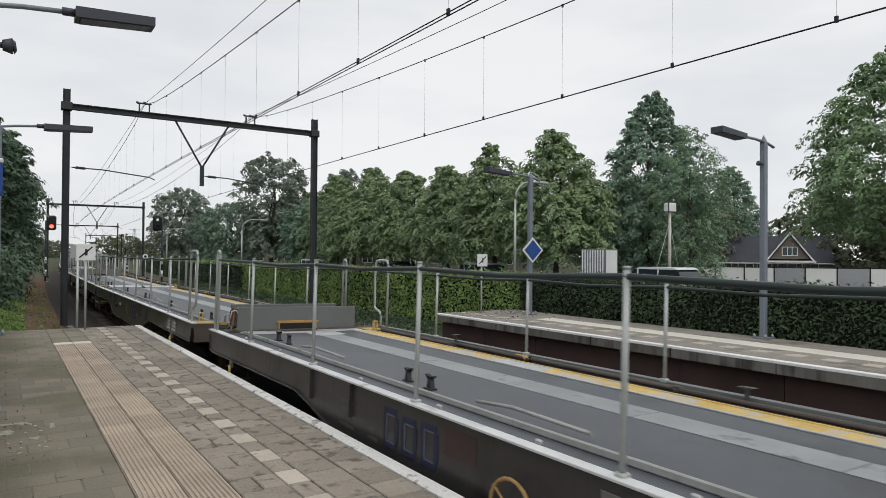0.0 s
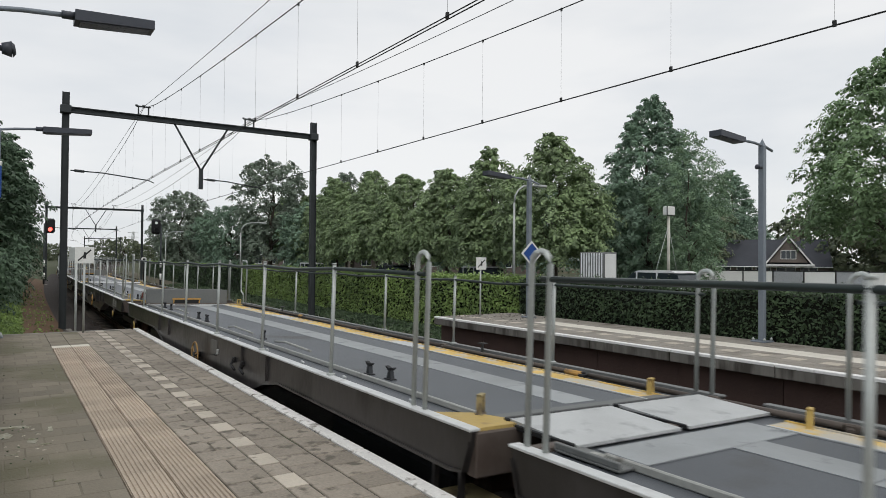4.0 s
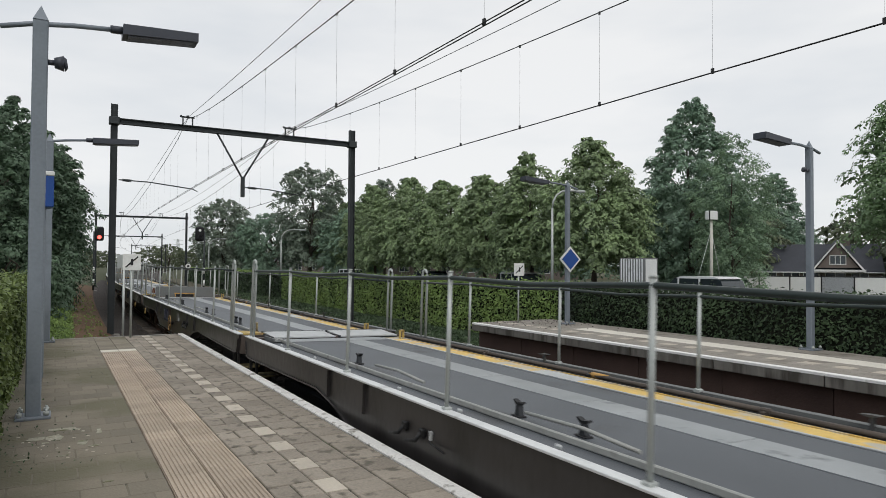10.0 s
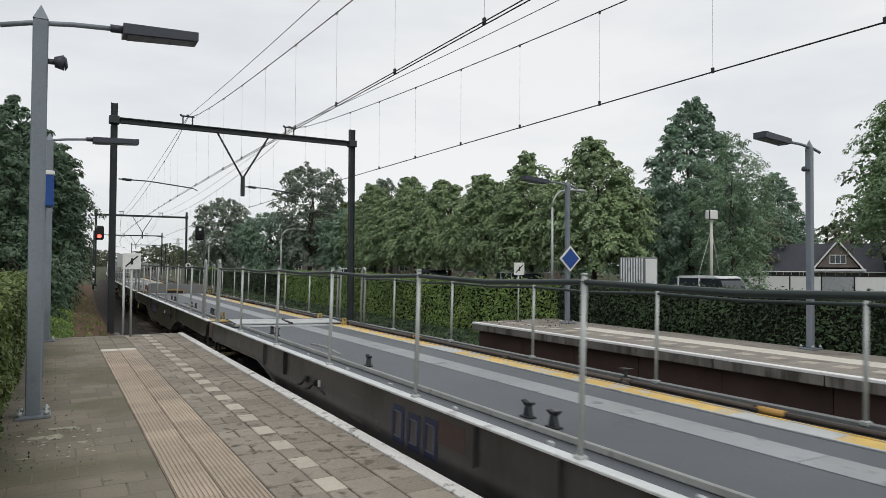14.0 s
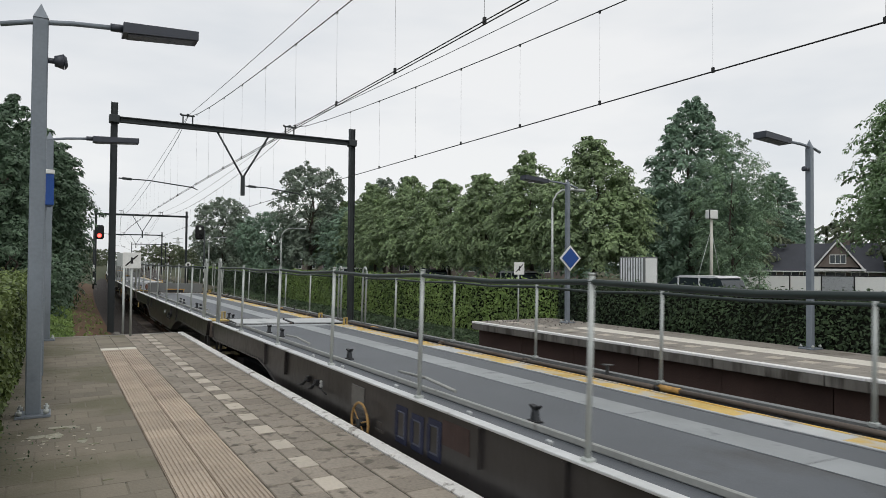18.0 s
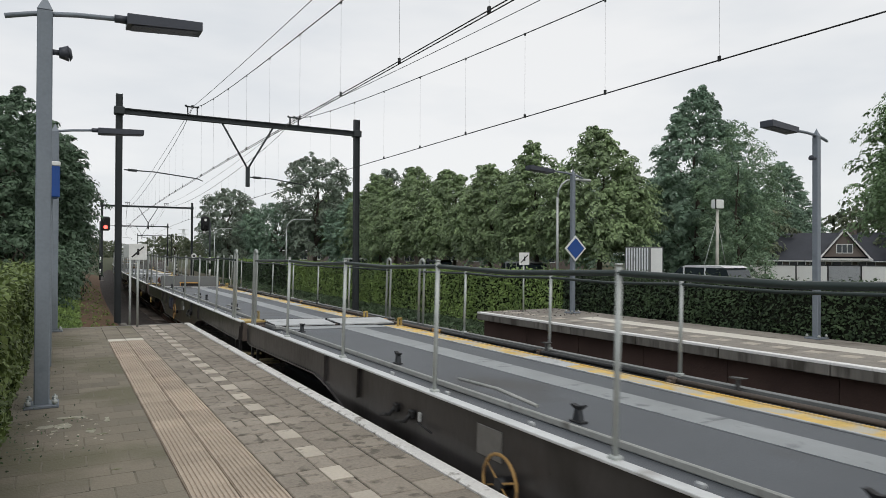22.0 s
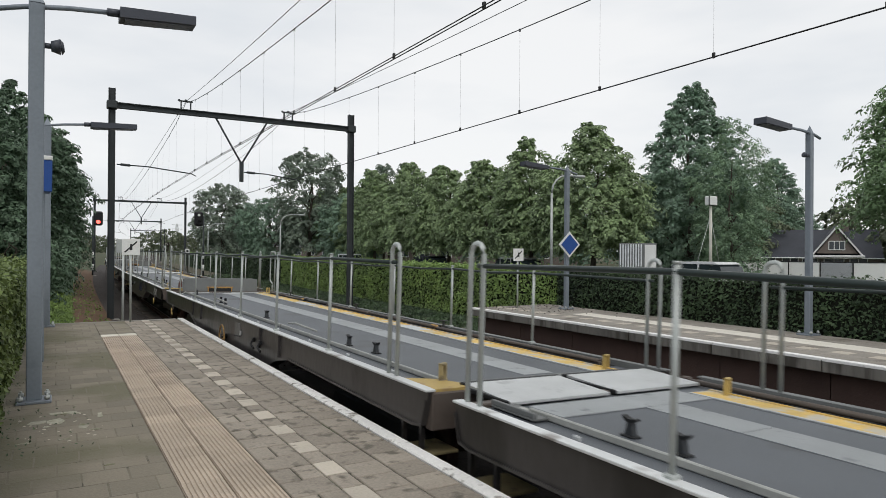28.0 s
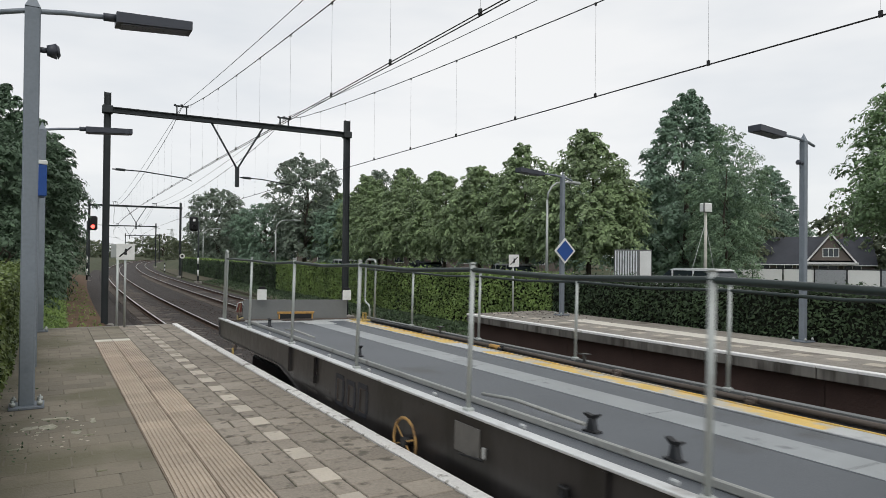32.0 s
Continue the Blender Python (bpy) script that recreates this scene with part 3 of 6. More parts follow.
# ---- overhead line ----
def gantry(s):
    """A portal over both tracks with insulator frames, a hanging V and two steady arms."""
    top = thing("catenary_portal", "dark green-grey steel portal carrying the overhead wires", "catenary portal", group="portals over the tracks")
    c, a = along(s, 6.15)
    top.matrix_basis = Matrix.Translation((c.x, c.y, 0)) @ pose(0, 0, 0, 0, 0, -math.degrees(a))
    base = RAIL_Z - 0.35
    web = [(-0.11, -0.11), (-0.095, -0.11), (-0.095, -0.012), (0.095, -0.012), (0.095, -0.11), (0.11, -0.11), (0.11, 0.11), (0.095, 0.11), (0.095, 0.012), (-0.095, 0.012), (-0.095, 0.11), (-0.11, 0.11)]
    mast = kept("mast", lambda: Geo().prism(web, 2, base, 7.3).mesh("mast", MAST))
    collar = kept("mast_collar", lambda: Geo().box(-0.17, 0.17, -0.17, 0.17, 6.56, 6.83, 0.02).mesh("mast_collar", MAST))
    foot = kept("mast_foot", lambda: Geo().box(-0.3, 0.3, -0.3, 0.3, base - 0.1, base + 0.25, 0.03).mesh("mast_foot", CONCRETE))
    for x in (-4.52, 4.52):
        part("mast", mast, top, "", pose(x, 0, 0))
        part("mast_collar", collar, top, "", pose(x, 0, 0))
        part("mast_foot", foot, top, "concrete foot", pose(x, 0, 0))
    part("beam", kept("beam", lambda: Geo().box(-4.66, 4.66, -0.1, 0.1, 6.60, 6.63).box(-4.66, 4.66, -0.1, 0.1, 6.77, 6.80).box(-4.66, 4.66, -0.02, 0.02, 6.63, 6.77).mesh("beam", MAST)), top)
    frm = kept("insulator_frame", lambda: Geo().box(-0.19, -0.15, -0.04, 0.04, 6.8, 7.12).box(0.15, 0.19, -0.04, 0.04, 6.8, 7.12).box(-0.24, 0.24, -0.04, 0.04, 7.08, 7.13, 0.01).tube([(0, 0, 7.1), (0, 0, 7.17)], 0.05, 8).tube([(-0.24, 0, 7.1), (-0.24, 0, 7.16)], 0.04, 8).mesh("insulator_frame", MAST))
    for x in (-2.05, 1.83):
        part("insulator_frame", frm, top, "", pose(x, 0, 0))
    vee = kept("hanger", lambda: Geo().tube([(-0.97, 0, 6.6), (-0.02, 0, 4.95)], 0.036, 8).tube([(0.97, 0, 6.6), (0.02, 0, 4.95)], 0.036, 8).box(-0.07, 0.07, -0.07, 0.07, 4.22, 5.0, 0.01).mesh("hanger", MAST))
    part("hanger", vee, top, "V-shaped hanging bracket")
    for x, w in ((-4.35, 2.5), (0.1, 2.1)):
        part("steady_arm", kept(("arm", w), lambda: Geo().tube([(0, 0, 4.60), (w * 0.4, 0, 4.58), (w, 0, 4.42)], 0.022, 7).tube([(0.12, 0, 4.60), (0.42, 0, 4.585)], 0.05, 8).tube([(w, 0, 4.42), (w + 0.18, 0, 4.34)], 0.018, 6).mesh("steady_arm", MAST)), top, "thin registration arm", pose(x, 0, 0))
    return top


SPANS = [-28.0, 26.2, 79.5, 138.0, 212.0]
for s in SPANS:
    gantry(s)


def wires():
    for centre, off in ((TRACK_1, -0.05), (TRACK_2, -0.1)):
        line = thing("overhead_line", "dark contact wire hung by droppers from a carrier wire", "overhead line", group="overhead lines of the two tracks")
        contact, carrier, second = [], [], []
        low, base, upper = (4.32, 5.72, 6.27) if centre == TRACK_1 else (4.37, 5.86, 6.45)
        drop = lambda q: base + (7.05 - base - 0.2) * q + 0.2 * q ** 6
        for a, b in zip(SPANS, SPANS[1:]):
            mid, half = (a + b) / 2, (b - a) / 2
            sag = lambda s: ((s - mid) / half) ** 2
            pts = lambda fn, n: [(lambda s: along(s, centre + off)[0] + Vector((0, 0, fn(s))))(a + (b - a) * k / n) for k in range(n)]
            contact += pts(lambda s: low, 8)
            carrier += pts(lambda s: drop(sag(s)), 22)
            second += pts(lambda s: upper + (7.10 - upper) * sag(s), 14)
            n = 24
            for k in range(1, n):
                s = a + 0.226 + (b - a) * k / n
                if s > 62 or s < -6 or s > b:
                    continue
                p = along(s, centre + off)[0]
                hi = drop(sag(s))
                d = Geo().tube([p + Vector((0, 0, low)), p + Vector((0, 0, hi))], 0.0017, 4)
                d.box(p.x - 0.014, p.x + 0.014, p.y - 0.02, p.y + 0.02, low - 0.015, low + 0.06)
                d.box(p.x - 0.012, p.x + 0.012, p.y - 0.015, p.y + 0.015, hi - 0.04, hi + 0.015)
                part("dropper", d.mesh("dropper", WIRE), line)
        for w in ((-0.03, 0.03) if centre == TRACK_1 else (0.0,)):
            part("contact_wire", Geo().tube([p + Vector((w, 0, 0)) for p in contact], 0.0075 if w else 0.0105, 6).mesh("contact_wire", WIRE), line)
        part("carrier_wire", Geo().tube(carrier, 0.010, 6).mesh("carrier_wire", WIRE), line)
        part("second_wire", Geo().tube(second, 0.008, 6).mesh("second_wire", WIRE), line)


wires()


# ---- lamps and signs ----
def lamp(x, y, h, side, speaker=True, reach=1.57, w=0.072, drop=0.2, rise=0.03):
    """A square grey post with a pointed cap, a curved cross-arm and a flat head."""
    top = thing("platform_lamp", "grey painted platform lamp with a flat slate-coloured head", "street lamp", group="platform lamps", m=pose(x, y, 0))
    post = Geo().box(-w, w, -w, w, 0.02, h - 0.17, 0.012)
    post.add([(-w, -w, h - 0.17), (w, -w, h - 0.17), (w, w, h - 0.17), (-w, w, h - 0.17), (0, 0, h)], [(0, 1, 4), (1, 2, 4), (2, 3, 4), (3, 0, 4)])
    part("post", post.mesh("post", LAMP_POST), top)
    plate = Geo().box(-0.16, 0.16, -0.16, 0.16, 0.0, 0.03, 0.006)
    foot = part("base_plate", plate.mesh("base_plate", LAMP_POST), top)
    for bx in (-0.12, 0.12):
        for by in (-0.12, 0.12):
            part("bolt", kept("bolt", lambda: Geo().tube([(0, 0, 0), (0, 0, 0.065)], 0.014, 6).tube([(0, 0, 0.01), (0, 0, 0.045)], 0.03, 6).mesh("bolt", POST)), foot, "", pose(bx, by, 0.03))
    z = h - drop
    f = side
    arm = Geo().tube([(-0.36 * f, 0, z - 0.075), (-0.1 * f, 0, z - 0.005), (0.3 * f, 0, z + 0.03 + 0.5 * rise), (0.72 * f, 0, z + 0.04 + rise)], 0.027, 8)
    part("arm", arm.mesh("arm", LAMP_POST), top)
    part("collar", Geo().tube([(0.66 * f, 0, z + 0.04 + rise), (0.80 * f, 0, z + 0.045 + rise)], 0.045, 10).mesh("collar", LAMP_HEAD), top)
    xs = sorted((0.78 * f, reach * f))
    tip = 0.05
    z += rise
    lo, hi = (z - 0.03, z - 0.03 + tip) if f > 0 else (z - 0.03 + tip, z - 0.03)
    poly = [(xs[0], lo), (xs[1], hi), (xs[1], hi + 0.10), (xs[0], lo + 0.115)]
    head = part("head", Geo().prism(poly, 1, -0.13, 0.13).mesh("head", LAMP_HEAD), top)
    part("diffuser", Geo().prism([(xs[0] + 0.05, lo - 0.012), (xs[1] - 0.05, hi - 0.012), (xs[1] - 0.05, hi + 0.01), (xs[0] + 0.05, lo + 0.01)], 1, -0.10, 0.10).mesh("diffuser", DIFFUSER), head, "pale lamp glass")
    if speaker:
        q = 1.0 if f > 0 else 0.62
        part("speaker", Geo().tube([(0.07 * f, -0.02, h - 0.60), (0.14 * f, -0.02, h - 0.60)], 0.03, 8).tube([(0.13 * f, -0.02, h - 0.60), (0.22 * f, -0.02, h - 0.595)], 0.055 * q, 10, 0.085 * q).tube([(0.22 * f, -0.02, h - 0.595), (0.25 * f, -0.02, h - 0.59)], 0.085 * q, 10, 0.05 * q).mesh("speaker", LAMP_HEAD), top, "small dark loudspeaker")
    return top


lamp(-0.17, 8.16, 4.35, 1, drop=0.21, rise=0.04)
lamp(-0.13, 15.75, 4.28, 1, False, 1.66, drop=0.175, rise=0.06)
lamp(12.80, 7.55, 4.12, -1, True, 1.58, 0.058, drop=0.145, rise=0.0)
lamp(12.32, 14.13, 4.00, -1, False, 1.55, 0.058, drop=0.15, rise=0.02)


def station_sign():
    top = thing("station_sign", "narrow blue station sign board on a slim grey post", "sign", m=pose(-0.15, 10.95, 0, 0, 0, 4))
    part("post", Geo().box(-0.035, 0.035, -0.035, 0.035, 0.0, 3.0, 0.008).mesh("post", LAMP_POST), top)
    board = part("board", Geo().box(-0.07, 0.11, -0.22, 0.22, 2.40, 2.84, 0.01).mesh("board", SIGN_BLUE), top, "blue board")
    part("cap", Geo().box(-0.075, 0.115, -0.23, 0.23, 2.84, 2.90, 0.01).mesh("cap", SIGN_WHITE), board, "white cap strip")


station_sign()


def pictogram_sign(name, x, y, z0, z1, w, turn, base, label, posts=((0, 0),)):
    """A white plate with a plain black slanted mark on thin posts."""
    top = thing(name, label, "sign", m=pose(x, y, 0, 0, 0, turn))
    for px, py in posts:
        part("post", Geo().tube([(px, 0.03 + py, base), (px, 0.03 + py, z0 + 0.12)], 0.024, 10).mesh("post", POST), top)
    plate = part("plate", Geo().box(-w / 2, w / 2, -0.015, 0.0, z0, z1, 0.004).mesh("plate", SIGN_WHITE), top)
    c, r = (z0 + z1) / 2, min(w, z1 - z0) * 0.4
    part("slash", Geo().add([(-r * 0.95, -0.019, c - r * 0.75), (-r * 0.8, -0.019, c - r * 0.9), (r * 0.95, -0.019, c + r * 0.75), (r * 0.8, -0.019, c + r * 0.9)], [(0, 1, 2, 3)]).mesh("slash", SIGN_BLACK), plate, "black slanted bar")
    part("mark", Geo().add([(-r * 0.18, -0.018, c - r * 0.5), (r * 0.22, -0.018, c - r * 0.5), (r * 0.2, -0.018, c + r * 0.45), (-r * 0.1, -0.018, c + r * 0.5)], [(0, 1, 2, 3)]).mesh("mark", SIGN_BLACK), plate, "black mark")


pictogram_sign("end_sign", 1.45, 15.9, 1.47, 1.82, 0.36, -4, 0.0, "white sign with a black slanted mark at the platform end")
pictogram_sign("end_sign", 11.3, 15.0, 1.33, 1.68, 0.33, -6, 0.0, "small white sign with a black mark on the far platform")
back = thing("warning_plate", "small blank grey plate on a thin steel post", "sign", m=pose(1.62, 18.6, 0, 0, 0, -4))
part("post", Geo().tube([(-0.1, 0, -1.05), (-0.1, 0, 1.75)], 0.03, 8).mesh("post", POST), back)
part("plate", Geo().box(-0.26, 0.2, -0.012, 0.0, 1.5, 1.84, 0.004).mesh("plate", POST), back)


def diamond():
    top = thing("diamond_sign", "blue diamond sign with a white border on the lamp post", "sign", m=pose(12.32, 14.02, 1.80, 0, 0, -4))
    for r, y, material, name in ((0.36, 0.0, SIGN_WHITE, "border"), (0.285, -0.016, SIGN_BLUE, "field")):
        g = Geo().prism([(-r, 0), (0, -r), (r, 0), (0, r)], 1, y - 0.012, y)
        part(name, g.mesh(name, material), top)
    part("bracket", Geo().box(-0.03, 0.03, 0.0, 0.06, -0.1, 0.1).mesh("bracket", POST), top)


diamond()


def signal(s, off, lit, lean):
    """A tall signal on a black and white post; the head hangs beside the post."""
    c, a = along(s, off)
    top = thing("railway_signal", "black railway signal showing a red light on a striped post" if lit else "dark railway signal on a black and white striped post", "signal", m=Matrix.Translation((c.x, c.y, 0)))
    part("pole", Geo().tube([(0, 0, -1.1), (0, 0, 4.5)], 0.075, 10).mesh("pole", MAST), top)
    for k in range(2):
        part("band", Geo().tube([(0, 0, -0.40 + 1.1 * k), (0, 0, 0.15 + 1.1 * k)], 0.09, 10).mesh("band", SIGN_WHITE), top, "white band")
    part("bracket", Geo().box(*sorted((0, lean)), -0.05, 0.05, 4.25, 4.35, 0.01).mesh("bracket", MAST), top)
    head = part("head", Geo().box(lean - 0.38, lean + 0.38, -0.16, 0.14, 3.65, 4.95, 0.14).mesh("head", BLACK), top)
    part("hood", Geo().tube([(lean, -0.16, 3.98), (lean, -0.34, 3.98)], 0.20, 14, cap=False).mesh("hood", BLACK), head)
    if lit:
        part("lens", Geo().disc((lean, -0.19, 3.98), 1, 0.165, 0.05, 16).mesh("lens", RED_GLOW), head, "glowing red lens")
    else:
        part("lens", Geo().disc((lean, -0.17, 4.62), 1, 0.12, 0.03, 12).mesh("lens", SIGN_WHITE), head, "pale lens")
    part("base_box", Geo().box(-0.3, 0.3, -0.3, 0.3, -1.2, -0.88, 0.03).mesh("base_box", CONCRETE), top)


signal(68, 1.6, True, 0.42)
signal(63, 10.45, False, -0.42)


def marker_post(s, off, h, round_top):
    c, a = along(s, off)
    top = thing("track_marker", "black and white striped post beside the track" if not round_top else "round white disc on a short post beside the track", "marker post", m=Matrix.Translation((c.x, c.y, -0.95)))
    n = 5
    if round_top:
        part("post", Geo().tube([(0, 0, 0), (0, 0, h)], 0.05, 8).mesh("post", BLACK), top)
        part("disc", Geo().disc((0, -0.07, h), 1, 0.26, 0.03, 20).mesh("disc", SIGN_WHITE), top)
        part("dot", Geo().disc((0, -0.09, h), 1, 0.12, 0.03, 16).mesh("dot", MAST), top)
    else:
        for k in range(n):
            part("stripe", Geo().tube([(0, 0, h * k / n), (0, 0, h * (k + 1) / n - 0.002)], 0.085, 10).mesh("stripe", SIGN_WHITE if k % 2 else BLACK), top)


marker_post(72, 10.1, 2.3, True)
marker_post(96, 10.3, 1.3, False)


# ---- plants ----
def leaf_mesh(name, centres, out, size, material, rng, flat=0.5):
    """Pointed leaves at the given places; out: the way they mostly face."""
    n = len(centres)
    nrm = out + rng.normal(0, flat, (n, 3))
    nrm /= np.linalg.norm(nrm, axis=1)[:, None] + 1e-9
    t = np.cross(nrm, rng.normal(0, 1, (n, 3)))
    t /= np.linalg.norm(t, axis=1)[:, None] + 1e-9
    b = np.cross(nrm, t)
    s = (size * rng.uniform(0.6, 1.3, n))[:, None]
    quad = np.stack([centres - t * s, centres - b * s * 0.5 + nrm * s * 0.12, centres + t * s, centres + b * s * 0.5 + nrm * s * 0.12], 1).reshape(-1, 3)
    me = bpy.data.meshes.new(name)
    me.vertices.add(4 * n)
    me.vertices.foreach_set("co", quad.ravel())
    me.loops.add(4 * n)
    me.loops.foreach_set("vertex_index", np.arange(4 * n, dtype=np.int32))
    me.polygons.add(n)
    me.polygons.foreach_set("loop_start", np.arange(0, 4 * n, 4, dtype=np.int32))
    me.materials.append(material)
    me.update(calc_edges=True)
    return me


def crown(name, h0, h1, r, sprays, per, leaf, material, seed, top=0.38, ragged=0.28, size=0.55, pointed=1.5, lean=0.0, hollow=0.3):
    """A crown from h0 to h1: rounded sprays of leaves, lit above and dark below, over a lobed and ragged outline."""
    rng = np.random.default_rng(seed)
    cs, outs = [], []
    tall, n = h1 - h0, 0
    while n < sprays:
        f = rng.uniform(0.0, 1.0)
        env = 1 - max(0.0, (f - top) / (1.04 - top)) ** pointed if f > top else 0.70 + 0.30 * f / top
        if rng.uniform(0, 1) > env + 0.12:
            continue
        n += 1
        a = 2.39996 * n + rng.uniform(-0.4, 0.4)
        ca, sa = math.cos(a), math.sin(a)
        lobe = noise.noise((1.7 * ca + seed, 1.7 * sa, 0.42 * f * tall)) + 0.5 * noise.noise((3.5 * ca, 3.5 * sa + seed, 0.9 * f * tall))
        reach = r * max(env, 0.05) * (1 + 1.15 * ragged * lobe) * (1 - hollow * rng.beta(1, 2.0))
        c = np.array([reach * ca - lean * f * f, reach * sa + 0.3 * lean * f * f, h0 + f * tall + rng.uniform(-0.2, 0.2)])
        up = -0.15 + 1.15 * f
        axis = np.array([0.75 * ca - 0.3 * lean, 0.75 * sa, up])
        axis /= np.linalg.norm(axis)
        s = size * rng.uniform(0.65, 1.3) * (0.5 + 0.5 * min(1.0, env * 1.7))
        long = rng.uniform(0.7, 1.5)
        if n % 3 == 0 and f > 0.25:
            s, long = s * 0.62, rng.uniform(2.0, 3.4)
            axis = axis + np.array([-0.5 * lean, 0.2 * lean, 0.25])
            axis /= np.linalg.norm(axis)
        k = int(per * rng.uniform(0.75, 1.25))
        d = rng.normal(0, 1, (k, 3))
        d /= np.linalg.norm(d, axis=1)[:, None]
        lit = np.array([0.35 * ca, 0.35 * sa, 0.94])
        under = d @ lit < -0.3
        d[under] *= -1
        p = c + s * (d * rng.uniform(0.42, 0.72, k)[:, None] + np.outer(d @ axis, axis) * long)
        p[:, 2] -= 0.22 * s * ((p - c) @ axis / s) ** 2
        cs.append(p)
        outs.append(d + 0.25 * lit)
    return leaf_mesh(name, np.concatenate(cs), np.concatenate(outs), leaf, material, rng, 0.27)


def trunk(name, h0, h1, r, rad, seed):
    """A tapered trunk with limbs that reach into the crown."""
    rnd = random.Random(seed)
    g = Geo()
    top = h0 + 0.75 * (h1 - h0)
    pts = [(0.12 * rnd.uniform(-1, 1) * k, 0.12 * rnd.uniform(-1, 1) * k, top * k / 5) for k in range(6)]
    g.tube(pts, rad, 9, rad * 0.25)
    for k in range(13):
        f = rnd.uniform(0.05, 0.7)
        z = h0 * 0.8 + f * (h1 - h0) * 0.85
        a = k * 2.4 + rnd.uniform(-0.4, 0.4)
        ln = r * (0.55 - 0.3 * f) * rnd.uniform(0.7, 1)
        q = [Vector((0, 0, z - 0.2)), Vector((math.cos(a) * ln * 0.5, math.sin(a) * ln * 0.5, z + ln * 0.35)), Vector((math.cos(a) * ln, math.sin(a) * ln, z + ln * 0.85))]
        g.tube(q, rad * 0.42, 6, rad * 0.07)
    return g.mesh(name, BARK)


TREES = {}


def tree(kind, x, y, z, turn, scale=1.0):
    """A tree of one of the kinds below; alike ones share their meshes."""
    label, h0, h1, r, rad, clumps, per, leaf, material, topp, ragged, spread, seed, group = KINDS[kind]
    if kind not in TREES:
        TREES[kind] = (trunk("trunk", h0, h1, r, rad, seed), crown("crown", h0, h1, r, clumps, per, leaf, material, seed, topp, ragged, spread, 1.2 if "linden" in kind or kind in ("near", "tall") else 3.2 if kind in ("oak", "round") else 1.9, 0.5 if "linden" in kind else 0.0))
    t, c = TREES[kind]
    top = thing("tree", label, "tree", m=pose(x, y, z, 0, 0, turn), group=group)
    part("trunk", t, top, "", pose(0, 0, 0) @ Matrix.Scale(scale, 4))
    part("crown", c, top, "", pose(0, 0, 0) @ Matrix.Scale(scale, 4))
    return top


KINDS = {
    "linden_a": ("bushy green linden tree in a row along the road", 2.15, 9.2, 2.8, 0.17, 560, 62, 0.115, LEAF_LINDEN, 0.30, 0.34, 0.56, 21, "lindens along the road"),
    "linden_b": ("bushy green linden tree in a row along the road", 2.05, 8.8, 2.95, 0.18, 560, 62, 0.115, LEAF_LINDEN, 0.28, 0.40, 0.56, 34, "lindens along the road"),
    "linden_c": ("bushy green linden tree in a row along the road", 2.2, 9.7, 2.7, 0.16, 560, 62, 0.115, LEAF_LINDEN, 0.32, 0.36, 0.56, 55, "lindens along the road"),
    "tall": ("tall dark green tree with a broad pointed crown", 0.8, 12.4, 3.6, 0.24, 900, 60, 0.12, LEAF_DARK, 0.30, 0.40, 0.52, 77, ""),
    "oak": ("tall open-crowned dark tree behind the lindens", 2.0, 12.9, 3.3, 0.30, 430, 56, 0.15, LEAF_OAK, 0.60, 0.42, 0.62, 91, ""),
    "round": ("round dark green tree in the distance", 1.0, 9.9, 3.0, 0.26, 380, 56, 0.16, LEAF_OAK, 0.55, 0.28, 0.62, 103, "distant round trees"),
    "near": ("light green leafy tree beside the road", 2.8, 8.7, 2.7, 0.20, 580, 60, 0.075, LEAF_LIGHT, 0.22, 0.46, 0.42, 118, ""),
    "dark": ("dark leafy tree with a broad crown", 1.0, 7.6, 3.5, 0.22, 430, 56, 0.13, LEAF_DARK, 0.5, 0.38, 0.58, 131, "dark background trees"),
    "side": ("broad green tree standing beside the track", 0.4, 9.3, 3.35, 0.26, 760, 66, 0.105, LEAF_SIDE, 0.45, 0.30, 0.50, 149, "trees beside the track"),
    "far": ("distant green leafy tree beyond the railway", 0.3, 8.0, 5.06, 0.25, 150, 36, 0.30, LEAF_FAR, 0.55, 0.35, 0.85, 163, "distant trees"),
    "birch": ("pale green birch with fine drooping twigs", 0.4, 9.2, 1.9, 0.10, 420, 70, 0.06, LEAF_BIRCH, 0.35, 0.5, 0.46, 187, ""),
    "bush": ("low bushy green shrub beside the road", 0.1, 3.4, 2.1, 0.08, 170, 60, 0.085, LEAF_SIDE, 0.5, 0.3, 0.38, 171, "shrubs"),
}
rnd = random.Random(8)
for k in range(11):
    tree("linden_" + "abc"[(k * 2 + k // 3) % 3], 26.0 + rnd.uniform(-0.3, 0.3) + (0.04 * k * k if k > 5 else 0), 27.4 + 5.35 * k, -0.33, rnd.uniform(-50, 50), rnd.uniform(0.89, 1.0) if k else 0.95)
tree("tall", 35.0, 28.2, -0.33, 10, 1.0)
tree("tall", 101.5, 65.5, -0.4, 140, 1.38)
tree("birch", 32.4, 23.4, -0.33, 20, 1.0)
tree("dark", 85.5, 57.5, -0.33, 50, 1.25)
tree("near", 23.25, 9.2, -0.33, 40, 1.0)
tree("oak", 24.7, 71.7, -0.33, 0, 1.0)
tree("oak", 43.9, 90.5, -0.33, 100, 1.14)
tree("dark", 21.5, 76.0, -0.33, 210, 1.0)
tree("dark", 27.8, 66.0, -0.33, 300, 1.0)
tree("dark", 41.0, 58.0, -0.33, 40, 1.25)
tree("dark", 47.0, 50.0, -0.33, 140, 1.2)
tree("dark", 50.0, 41.0, -0.33, 10, 1.2)
tree("round", 18.9, 88.5, -0.33, 0, 1.0)
